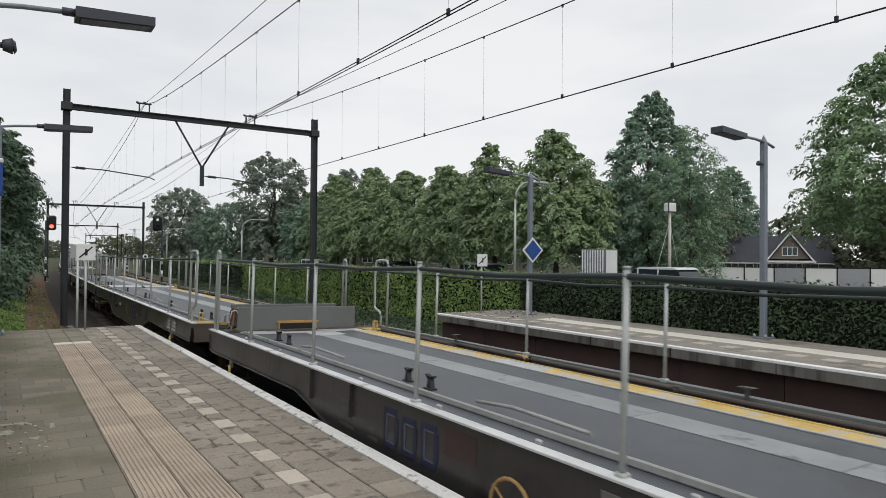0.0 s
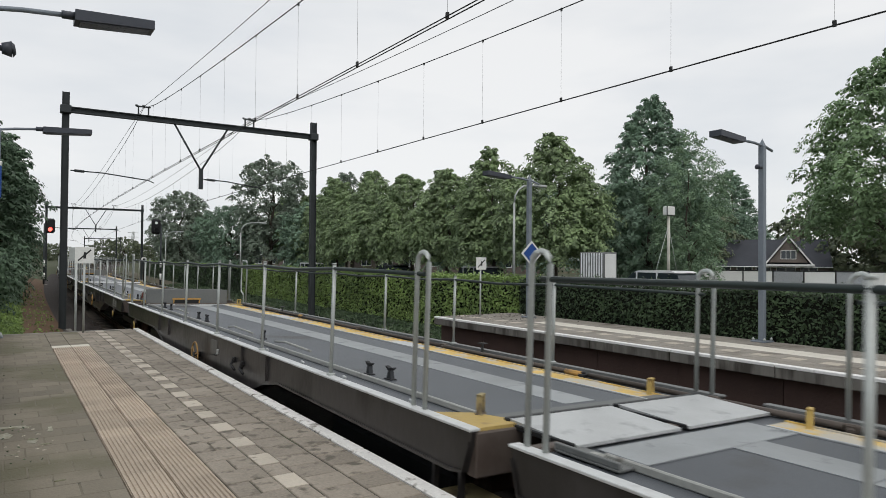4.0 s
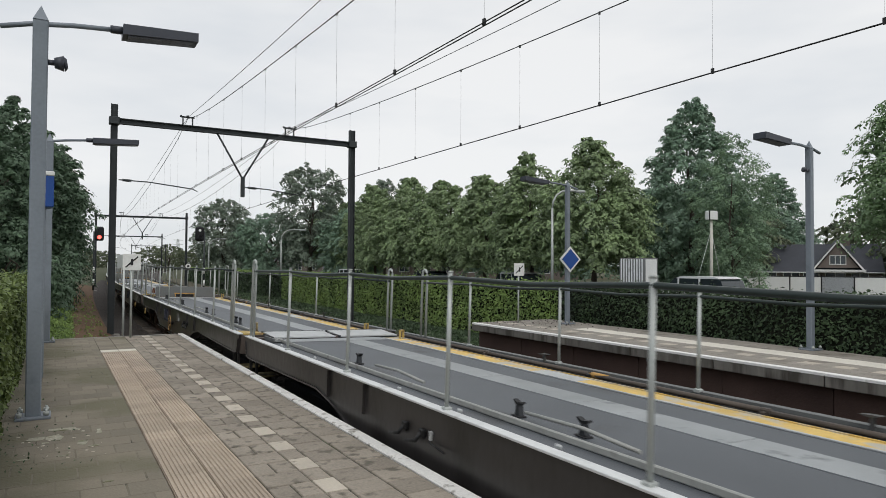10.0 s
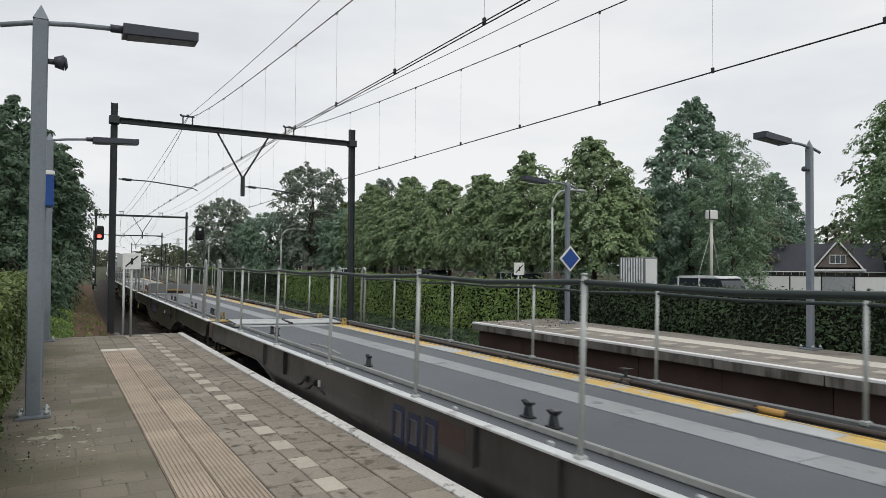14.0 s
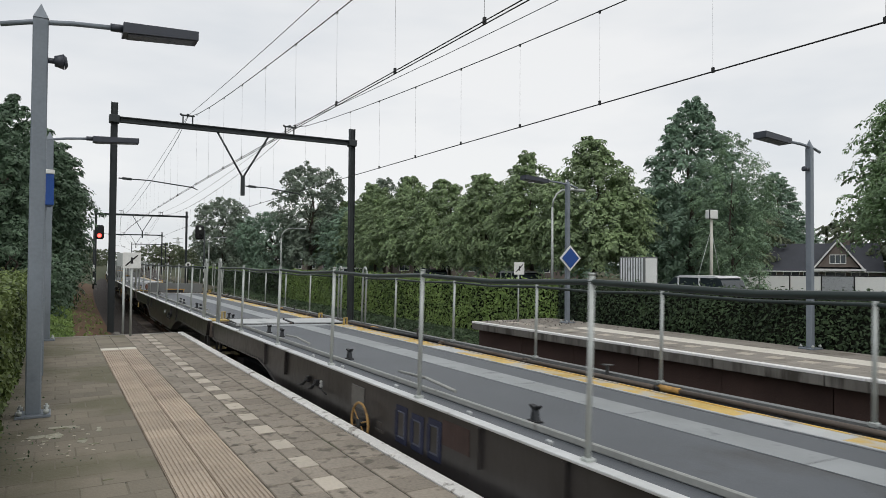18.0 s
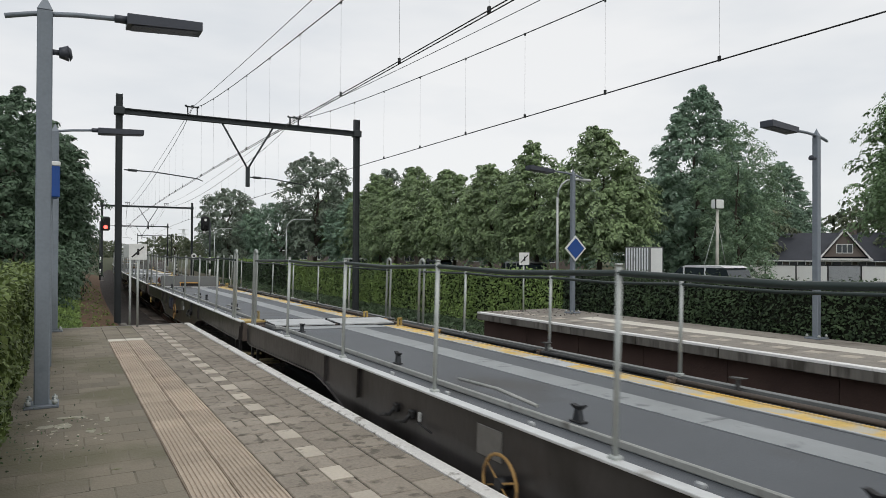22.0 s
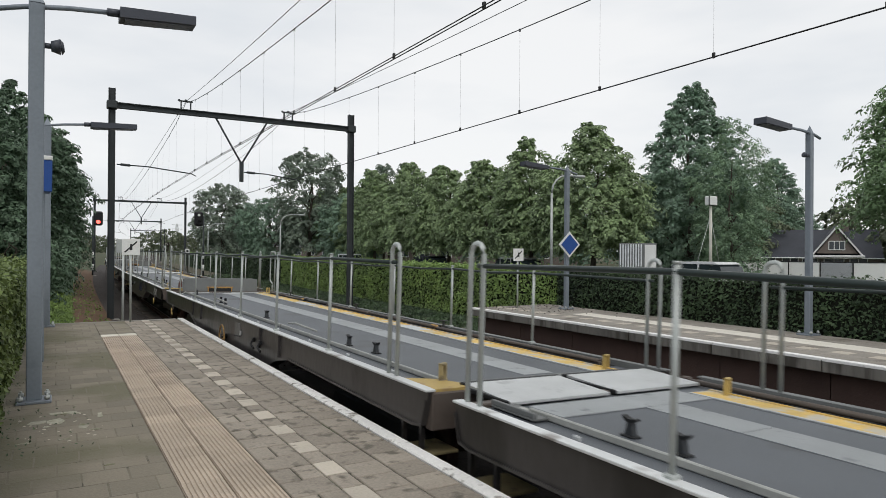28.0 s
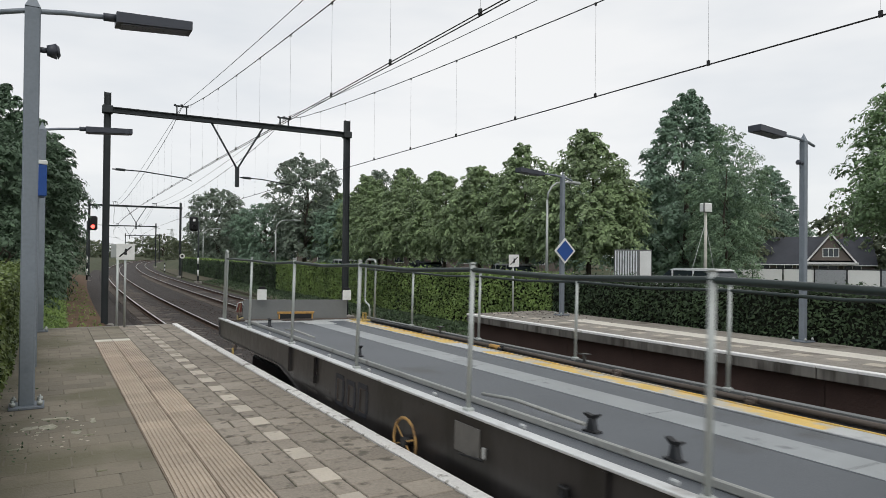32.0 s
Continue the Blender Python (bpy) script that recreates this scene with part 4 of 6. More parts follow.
tree("round", 25.0, 104.0, -0.33, 90, 0.8)
tree("side", -2.2, 33.5, -0.4, 0, 0.94)
tree("side", -6.2, 30.5, -0.4, 80, 0.95)
tree("side", -4.6, 25.0, -0.4, 20, 0.72)
tree("side", -9.5, 36.0, -0.4, 200, 1.25)
tree("side", -2.0, 41.0, -0.4, 160, 0.95)
tree("side", -2.4, 50.0, -0.4, 230, 0.95)
tree("side", -1.6, 60.0, -0.4, 300, 0.9)
tree("bush", -1.6, 27.5, -0.4, 30, 0.95)
tree("bush", -1.7, 36.0, -0.4, 130, 1.0)
for k in range(26):
    a = radians(-3 + 24 * k / 25)
    d = 260 + 130 * ((k * 7) % 5) / 5
    tree("far", d * math.sin(a) + (6 if k > 8 else -6), d * math.cos(a), -0.6, 47 * k, 0.85 + 0.12 * ((k * 3) % 4))
for k in range(16):
    tree("far", 75 + 6 * ((k * 5) % 4), 20 + 8.5 * k, -0.4, 61 * k, 1.1 + 0.1 * ((k * 3) % 4))


def hedge(name, label, x0, x1, z0, z1, y0, y1, size, density, material, seed, faces, light_top=None):
    """A clipped hedge: a solid core coloured as dark as its inner shade, and leaves over the faces that can be seen."""
    top = thing(name, label, "hedge")
    g = Geo()
    n = max(2, int((y1 - y0) / 1.5))
    vs = []
    for k in range(n + 1):
        s = y0 + (y1 - y0) * k / n
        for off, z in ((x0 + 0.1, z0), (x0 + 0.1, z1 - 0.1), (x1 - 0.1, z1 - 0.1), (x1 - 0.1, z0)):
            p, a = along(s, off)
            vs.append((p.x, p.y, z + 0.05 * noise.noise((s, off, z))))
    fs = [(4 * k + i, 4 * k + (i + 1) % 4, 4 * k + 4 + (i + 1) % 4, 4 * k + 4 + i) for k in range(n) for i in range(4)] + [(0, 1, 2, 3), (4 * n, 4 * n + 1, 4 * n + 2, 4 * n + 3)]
    part("core", g.add(vs, fs).mesh("core", HEDGE_CORE), top, "solid core coloured as the shade inside the hedge")
    rng = np.random.default_rng(seed)
    for face in faces:
        span = (z1 - z0) if face != "top" else (x1 - x0)
        width = (y1 - y0) if face != "end" else (x1 - x0)
        m = int(density * span * width)
        ss = rng.uniform(y0, y1, m)
        zz = rng.uniform(z0, z1, m)
        xx = rng.uniform(x0, x1, m)
        swell = 0.07 * np.array([noise.noise((s * 0.9, z * 1.3, seed)) + 0.6 * noise.noise((s * 2.7, z * 2.7, seed)) for s, z in zip(ss, zz)])
        deep = np.abs(rng.normal(0, 0.055, m))
        if face == "left":
            xx, o = x0 + deep - swell, (-0.85, 0, 0.5)
        elif face == "right":
            xx, o = x1 - deep + swell, (0.85, 0, 0.5)
        elif face == "top":
            zz, o = z1 - deep + 0.6 * swell + rng.exponential(0.035, m), (0, 0, 1)
        else:
            ss, o = np.full(m, y0) + deep - swell, (0, -0.85, 0.5)
        pts = np.array([(*along(s, off)[0].xy, z) for s, off, z in zip(ss, xx, zz)])
        # A paler leaf colour on the top stands for sky light falling there.
        part("foliage", leaf_mesh("foliage", pts, np.tile(np.array(o), (m, 1)), size, light_top if face == "top" and light_top else material, rng, 0.55), top, "top leaves coloured lighter for the sky light on them" if face == "top" and light_top else "")
    return top


hedge("hedge", "dark clipped beech hedge behind the far platform", 13.12, 14.2, -0.3, 1.02, -9, 15.6, 0.048, 560, LEAF_HEDGE, 4, ("left", "top"))
hedge("hedge", "bright green clipped hedge along the railway", 13.15, 14.2, -1.1, 1.02, 15.7, 46, 0.06, 420, LEAF_HEDGE_LIGHT, 5, ("left", "top", "end"))
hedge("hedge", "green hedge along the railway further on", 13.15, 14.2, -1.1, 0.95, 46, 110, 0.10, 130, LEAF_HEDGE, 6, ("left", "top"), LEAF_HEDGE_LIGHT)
hedge("hedge", "bright green leafy hedge beside the platform", -1.75, -0.42, -0.4, 1.22, 3.6, 24.0, 0.045, 760, LEAF_HEDGE_SIDE, 7, ("right", "top"))


hedge("hedge", "green clipped hedge along the back of the platform", -1.75, -0.75, -0.4, 1.22, -9.0, 3.6, 0.06, 200, LEAF_HEDGE_SIDE, 12, ("right", "top"))


def tufts():
    """Grass along the path and weeds at the edge of the paving."""
    rng = np.random.default_rng(9)
    n = 20000
    s = 16.4 + 40 * rng.uniform(0, 1, n) ** 1.5
    x = rng.uniform(-1.6, 0.5, n) - 0.3 * rng.uniform(0, 1, n) ** 2
    x = np.where(rng.uniform(0, 1, n) < 0.06, rng.uniform(0.4, 1.5, n), x)
    z = np.array([-1.12 + 0.85 * min((2.2 - v) / 2.6, 1) for v in x]) + rng.uniform(0, 0.09, n)
    pts = np.array([(*along(a, b)[0].xy, c) for a, b, c in zip(s, x, z)])
    thing("grass_verge", "rough green grass beside the cinder path", "grass", leaf_mesh("grass_verge", pts, np.tile(np.array((0.6, -0.6, 0.1)), (n, 1)), 0.055, LEAF_HEDGE_LIGHT, rng, 0.5), kind="stuff")
    n = 16000
    s = 15.8 + 50 * rng.uniform(0, 1, n) ** 1.4
    x = 13.25 - np.abs(rng.normal(0, 1.0, n))
    x = np.clip(x, 10.9, 13.3)
    z = -0.95 + rng.uniform(0, 0.16, n) * (0.35 + 0.65 * (x - 10.9) / 2.3)
    pts = np.array([(*along(a, b)[0].xy, c) for a, b, c in zip(s, x, z)])
    thing("verge_weeds", "low weeds and grass at the foot of the hedge", "weeds", leaf_mesh("verge_weeds", pts, np.tile(np.array((-0.5, -0.5, 0.4)), (n, 1)), 0.07, LEAF_HEDGE, rng, 0.6), kind="stuff")
    n = 110
    y = rng.choice([6.1, 6.35, 6.6, 6.9, 7.4, 7.9, 9.2, 10.4], n) + rng.normal(0, 0.16, n)
    x = np.where(rng.uniform(0, 1, n) < 0.7, -0.42 + np.abs(rng.normal(0, 0.13, n)), 0.05 + rng.normal(0, 0.12, n))
    pts = np.stack([x, y, 0.012 + np.abs(rng.normal(0, 0.014, n))], 1)
    thing("weeds", "small weeds and moss between the paving tiles", "weeds", leaf_mesh("weeds", pts, np.tile(np.array((0.2, -0.3, 1.0)), (n, 1)), 0.015, LEAF_HEDGE, rng, 0.5), kind="stuff")
    # bare pale patches where the tile face has flaked off
    g, r2 = Geo(), random.Random(4)
    for x, y, wx, wy in ((0.11, 7.44, 0.30, 0.13), (0.02, 7.12, 0.16, 0.24), (-0.13, 7.14, 0.15, 0.16), (0.24, 6.82, 0.08, 0.24), (0.40, 7.20, 0.06, 0.18), (0.09, 6.43, 0.11, 0.05), (-0.20, 6.44, 0.11, 0.05), (0.37, 5.52, 0.07, 0.04), (0.33, 6.66, 0.10, 0.04), (-0.05, 6.95, 0.06, 0.06)):
        k = 9
        ring = [(x + wx / 2 * math.copysign(abs(math.cos(q)) ** 0.35, math.cos(q)) * r2.uniform(0.45, 1.15), y + wy / 2 * math.copysign(abs(math.sin(q)) ** 0.35, math.sin(q)) * r2.uniform(0.45, 1.15)) for q in [2 * math.pi * j / k for j in range(k)]]
        g.prism(ring, 2, -0.004, 0.0035)
    thing("flaked_patches", "pale flaked patches of broken concrete on the paving", "rubble", g.mesh("flaked_patches", FLAKED), kind="stuff")
    g = Geo()
    for k in range(30):
        x, y, r = r2.uniform(-0.3, 0.4), r2.uniform(6.3, 7.5), r2.uniform(0.006, 0.018)
        g.add([(x + r * math.cos(a + r2.uniform(-0.3, 0.3)) * r2.uniform(0.6, 1.4), y + r * math.sin(a) * r2.uniform(0.6, 1.4), 0.004) for a in (0, 1.2, 2.5, 3.8, 5.0)] + [(x, y, 0.010)], [(0, 1, 5), (1, 2, 5), (2, 3, 5), (3, 4, 5), (4, 0, 5)])
    n = 260
    y = 15.6 - np.abs(rng.normal(0, 1.3, n))
    pts = np.stack([rng.uniform(10.4, 12.9, n), y, 0.006 + np.abs(rng.normal(0, 0.01, n))], 1)
    thing("leaf_litter", "dry brown leaves strewn over the end of the far platform", "leaves", leaf_mesh("leaf_litter", pts, np.tile(np.array((0.0, -0.2, 1.0)), (n, 1)), 0.03, TUBE_BROWN, rng, 0.4), kind="stuff")
    thing("crumbs", "pale crumbs of broken concrete on the paving", "rubble", g.mesh("crumbs", TILE_WHITE), kind="stuff")


tufts()


# ---- street furniture and buildings behind the hedge ----
def street_lamp(x, y, h, reach, turn):
    top = thing("street_lamp", "grey street lamp with a curved arm", "street lamp", m=pose(x, y, -0.33, 0, 0, turn), group="street lamps")
    bendy = [(0.9 * (1 - math.cos(a)), 0, h - 0.9 + 0.9 * math.sin(a)) for a in (0, 0.4, 0.8, 1.2, 1.57)]
    part("pole", Geo().tube([(0, 0, 0), (0, 0, h - 0.9)], 0.075, 10, 0.055).tube(bendy + [(reach, 0, h + 0.02)], 0.045, 8).mesh("pole", POST), top)
    part("head", Geo().box(reach - 0.1, reach + 0.55, -0.11, 0.11, h - 0.06, h + 0.08, 0.04).mesh("head", POST), top)


street_lamp(20.5, 24.6, 5.6, 1.5, 0)
street_lamp(17.2, 57.5, 5.0, 1.7, 0)
street_lamp(16.2, 84.0, 5.0, 1.5, 0)

flood = thing("floodlight_pole", "slim pale pole with a white floodlight box on top", "floodlight", m=pose(27.0, 20.7, -0.33))
part("pole", Geo().tube([(0, 0, 0), (0, 0, 4.3)], 0.085, 10, 0.06).mesh("pole", mat("pale_pole", (0.55, 0.53, 0.47), 0.6)), flood)
part("lamp_box", Geo().box(-0.27, 0.27, -0.18, 0.14, 4.17, 4.6, 0.03).mesh("lamp_box", SIGN_WHITE), flood, "white lamp box")
part("rim", Geo().box(-0.29, 0.29, -0.15, -0.09, 4.15, 4.62, 0.02).mesh("rim", BLACK), flood)
for k in (-1, 1):
    part("stay", Geo().tube([(0, 0, 3.7), (1.3 * k, 0.2, 0)], 0.015, 5).mesh("stay", POST), flood, "thin stay wire")

box = thing("white_container", "white corrugated container parked behind the trees", "container", m=pose(24.1, 22.55, -0.28, 0, 0, -46) @ Matrix.Scale(0.89, 4))
part("body", Geo().box(-0.98, 0.98, 0.02, 4.2, 1.05, 2.58, 0.02).mesh("body", FLAP), box)
for k in range(9):
    part("rib", Geo().box(-0.93 + 0.135 * k, -0.86 + 0.135 * k, -0.04, 0.02, 1.1, 2.52, 0.01).mesh("rib", CONTAINER), box)
part("panel", Geo().box(0.36, 0.93, -0.02, 0.02, 1.15, 2.5, 0.01).mesh("panel", SIGN_WHITE), box)
part("frame_bar", Geo().box(-1.0, 1.0, -0.05, 0.02, 0.95, 1.05, 0.01).mesh("frame_bar", BLACK), box)
for k in (-0.75, 0.75):
    part("wheel", Geo().disc((k, 1.0, 0.5), 0, 0.5, 0.22, 18).mesh("wheel", RUBBER), box)


def window(parent, x, y, z, w, h, bars=2):
    """A window in a wall that faces -y."""
    win = part("window", Geo().box(x - w / 2 - 0.07, x + w / 2 + 0.07, y - 0.05, y + 0.06, z - 0.07, z).box(x - w / 2 - 0.07, x + w / 2 + 0.07, y - 0.05, y + 0.06, z + h, z + h + 0.07).box(x - w / 2 - 0.07, x - w / 2, y - 0.05, y + 0.06, z, z + h).box(x + w / 2, x + w / 2 + 0.07, y - 0.05, y + 0.06, z, z + h).mesh("window", TRIM), parent, "white window frame")
    for k in range(bars):
        a, b = x - w / 2 + w * k / bars, x - w / 2 + w * (k + 1) / bars
        part("pane", Geo().box(a + 0.02, b - 0.02, y - 0.015, y + 0.01, z, z + h).mesh("pane", PANE), win)
    for k in range(1, bars):
        a = x - w / 2 + w * k / bars
        part("glazing_bar", Geo().box(a - 0.03, a + 0.03, y - 0.04, y + 0.03, z, z + h).mesh("glazing_bar", TRIM), win)


def house(name, label, x, y, turn, w, d, eaves, ridge, material, wins, gable=None, hip=0.0, z=-0.35):
    """A house with its ridge along x; the front faces -y. gable: centre, width and height of a front gable; hip: how far the roof slopes in at its left end."""
    top = thing(name, label, "house", m=pose(x, y, z, 0, 0, turn))
    if hip:
        wall = part("wall", Geo().prism([(0, 0), (d, 0), (d, eaves), (0, eaves)], 0, -w / 2, w / 2).mesh("wall", material), top)
        e, a, b = eaves - 0.25, -w / 2 - 0.4, w / 2 + 0.3
        part("roof", Geo().add([(a, -0.4, e), (b, -0.4, e), (b, d + 0.4, e), (a, d + 0.4, e), (a + hip, d / 2, ridge + 0.16), (b, d / 2, ridge + 0.16)],
                               [(3, 2, 1, 0), (0, 1, 5, 4), (2, 3, 4, 5), (3, 0, 4), (1, 2, 5)]).mesh("roof", ROOF), top, "dark hipped roof")
    else:
        wall = part("wall", Geo().prism([(0, 0), (d, 0), (d, eaves), (d / 2, ridge - 0.15), (0, eaves)], 0, -w / 2, w / 2).mesh("wall", material), top)
    for s in () if hip else (0, 1):
        lo, hi = (eaves - 0.25, ridge)
        ya, yb = (-0.4, d / 2) if s == 0 else (d + 0.4, d / 2)
        g = Geo()
        g.add([(-w / 2 - 0.3, ya, lo), (w / 2 + 0.3, ya, lo), (w / 2 + 0.3, yb, hi), (-w / 2 - 0.3, yb, hi), (-w / 2 - 0.3, ya, lo + 0.16), (w / 2 + 0.3, ya, lo + 0.16), (w / 2 + 0.3, yb, hi + 0.16), (-w / 2 - 0.3, yb, hi + 0.16)],
              [(0, 1, 2, 3), (4, 7, 6, 5), (0, 4, 5, 1), (1, 5, 6, 2), (2, 6, 7, 3), (3, 7, 4, 0)])
        part("roof", g.mesh("roof", ROOF), top)
    part("gutter", Geo().box(-w / 2 - 0.3, w / 2 + 0.3, -0.52, -0.38, eaves - 0.3, eaves - 0.18, 0.03).mesh("gutter", TRIM), top)
    part("chimney", Geo().box(w / 4, w / 4 + 0.7, d / 2 - 0.35, d / 2 + 0.35, ridge - 0.5, ridge + 0.8, 0.03).mesh("chimney", BRICK), top)
    for wx, wz, ww, wh in wins:
        window(wall, wx, -0.005, wz, ww, wh)
    if gable:
        gx, gw, gh, gb = gable
        g = part("gable", Geo().prism([(gx - gw / 2, gb), (gx + gw / 2, gb), (gx, gh)], 1, -0.9, d * 0.45).mesh("gable", material), top, "brown gable")
        for s in (-1, 1):
            q = [(gx + s * (gw / 2 + 0.35), gb - 0.25), (gx, gh + 0.12), (gx, gh + 0.42), (gx + s * (gw / 2 + 0.55), gb - 0.2)]
            part("gable_roof", Geo().prism(q, 1, -1.1, d * 0.45).mesh("gable_roof", ROOF), top)
            part("barge_board", Geo().prism([(a, b - 0.02) for a, b in q[:2]] + [(q[2][0], q[2][1] - 0.05), (q[3][0], q[3][1] - 0.05)], 1, -1.2, -1.105).mesh("barge_board", TRIM), top, "white barge board")
        window(g, gx, -0.905, gb + 0.45, 1.5, 0.9, 3)
        part("canopy", Geo().box(gx - gw / 2 - 0.6, gx + gw / 2 + 0.6, -1.7, -0.9, gb - 0.45, gb - 0.2, 0.03).mesh("canopy", TRIM), top, "white canopy strip")
    return top


house("house", "brown brick house with a dark roof and white gable trim", 75.85, 44.43, -57, 13.5, 9, 2.2, 5.2, BRICK, [(-4.6, 0.8, 1.6, 1.3), (-2.2, 0.8, 1.6, 1.3), (-0.15, 0.8, 1.5, 1.3), (2.25, 0.8, 1.9, 1.3), (4.65, 0.8, 1.6, 1.3)], (2.45, 4.1, 5.3, 2.5), 3.6, -0.95)
house("house", "low brick house behind the lindens", 54, 84, -62, 30, 9, 2.8, 6.0, BRICK, [(-12 + 4 * k, 0.9, 1.8, 1.3) for k in range(7)])
house("house", "low brick house among trees beyond the road", 44, 122, -68, 26, 9, 2.8, 6.0, BRICK, [(-10 + 4 * k, 0.9, 1.8, 1.3) for k in range(6)])
house("house", "brown house partly hidden by trees", 88, 30, -70, 14, 9, 2.6, 6.2, BRICK, [(-4, 0.9, 1.6, 1.2), (0, 0.9, 1.6, 1.2), (4, 0.9, 1.6, 1.2)])


def garden_wall():
    top = thing("garden_fence", "low white panel fence in front of the house", "fence", m=pose(43.5, 27.5, -0.35, 0, 0, -57))
    for k in range(11):
        x0 = 1.9 * k - 11
        part("panel", Geo().box(x0, x0 + 1.82, -0.03, 0.03, 0.1, 1.30, 0.01).mesh("panel", CAR_SILVER if k in (2, 7, 9) else TRIM), top)
        part("post", Geo().box(x0 - 0.08, x0, -0.05, 0.05, 0, 1.44, 0.01).mesh("post", BLACK), top)
        part("cap_rail", Geo().box(x0, x0 + 1.82, -0.045, 0.045, 1.30, 1.37, 0.01).mesh("cap_rail", BLACK), top, "black cap rail")


garden_wall()


def car(x, y, turn, paint, label):
    top = thing("car", label, "car", m=pose(x, y, -0.29, 0, 0, turn), group="cars parked along the road")
    h = 1.45
    low = [(-2.1, 0.3), (2.1, 0.3), (2.15, 0.62), (1.95, 0.82), (1.1, 0.9), (-1.9, 0.95), (-2.12, 0.75)]
    part("body", Geo().prism(low, 1, -0.85, 0.85).mesh("body", paint), top)
    cab = [(-1.95, 0.93), (1.15, 0.9), (0.55, h - 0.05), (0.2, h), (-1.5, h), (-1.8, h - 0.15)]
    part("cabin", Geo().prism(cab, 1, -0.72, 0.72).mesh("cabin", PANE), top, "dark glazed cabin")
    part("roof", Geo().prism([(-1.75, h - 0.06), (0.5, h - 0.06), (0.25, h + 0.03), (-1.5, h + 0.03)], 1, -0.74, 0.74).mesh("roof", paint), top)
    for px in (-0.75, 0.35):
        part("pillar", Geo().box(px - 0.04, px + 0.04, -0.735, 0.735, 0.92, h - 0.05).mesh("pillar", paint), top)
    for px in (-1.3, 1.3):
        for py in (-0.8, 0.8):
            wheel = part("wheel", Geo().disc((px, py, 0.32), 1, 0.32, 0.2, 18).mesh("wheel", RUBBER), top)
            part("rim", Geo().disc((px, py * 1.07, 0.32), 1, 0.19, 0.12, 14).mesh("rim", CAR_SILVER), wheel)


for cx, cy, paint, label in ((24.4, 19.5, CAR_WHITE, "white car parked by the floodlight"),
                                  (24.6, 33.2, CAR_SILVER, "silver car parked under the lindens"),
                                  (24.6, 44.3, CAR_DARK, "dark car parked under the lindens"), (24.6, 60.2, CAR_WHITE, "white car parked under the lindens")):
    car(cx, cy, 90, paint, label)


def pylon():
    """A lattice power mast far off."""
    top = thing("power_mast", "grey lattice power mast on the horizon", "pylon", m=pose(101.0, 672.0, -1.0, 0, 0, 20))
    for sx in (-1, 1):
        for sy in (-1, 1):
            part("leg", Geo().tube([(3 * sx, 3 * sy, 0), (0.5 * sx, 0.5 * sy, 26)], 0.22, 5).mesh("leg", POST), top)
    for k in range(6):
        z, w = 3 + 4 * k, 3 - 2.5 * (3 + 4 * k) / 26
        part("brace", Geo().tube([(-w, -w, z), (w, -w, z + 3)], 0.14, 4).tube([(w, -w, z), (-w, -w, z + 3)], 0.14, 4).mesh("brace", POST), top)
    for z in (17, 21, 25):
        part("cross_arm", Geo().tube([(-5, 0, z), (5, 0, z)], 0.25, 5).mesh("cross_arm", POST), top)


pylon()


# ---- the train: half-wagons in close-coupled pairs, all carried along the line ----
LONG, PAIR = 15.03, 31.54
TOP, FLOOR = 1.21, 1.145


def sill_shape(flip, inner=0.0):
    """The outline of a side sill: shallow at both ends, deep between."""
    d = 0.565 if flip > 0 else 0.155
    pts = [(0.0, TOP - 0.02), (0.02, 1.10), (0.09, 0.89), (0.25, 0.865), (3.55 + d, 0.88), (3.95 + d, 0.80), (4.85 + d, 0.56), (9.70 + d, 0.56), (10.55 + d, 0.82), (11.05 + d, 0.90), (LONG - 0.25, 0.865), (LONG - 0.09, 0.89), (LONG - 0.02, 1.10), (LONG, TOP - 0.02)]
    return [(flip * (v - LONG / 2), z) for v, z in pts]


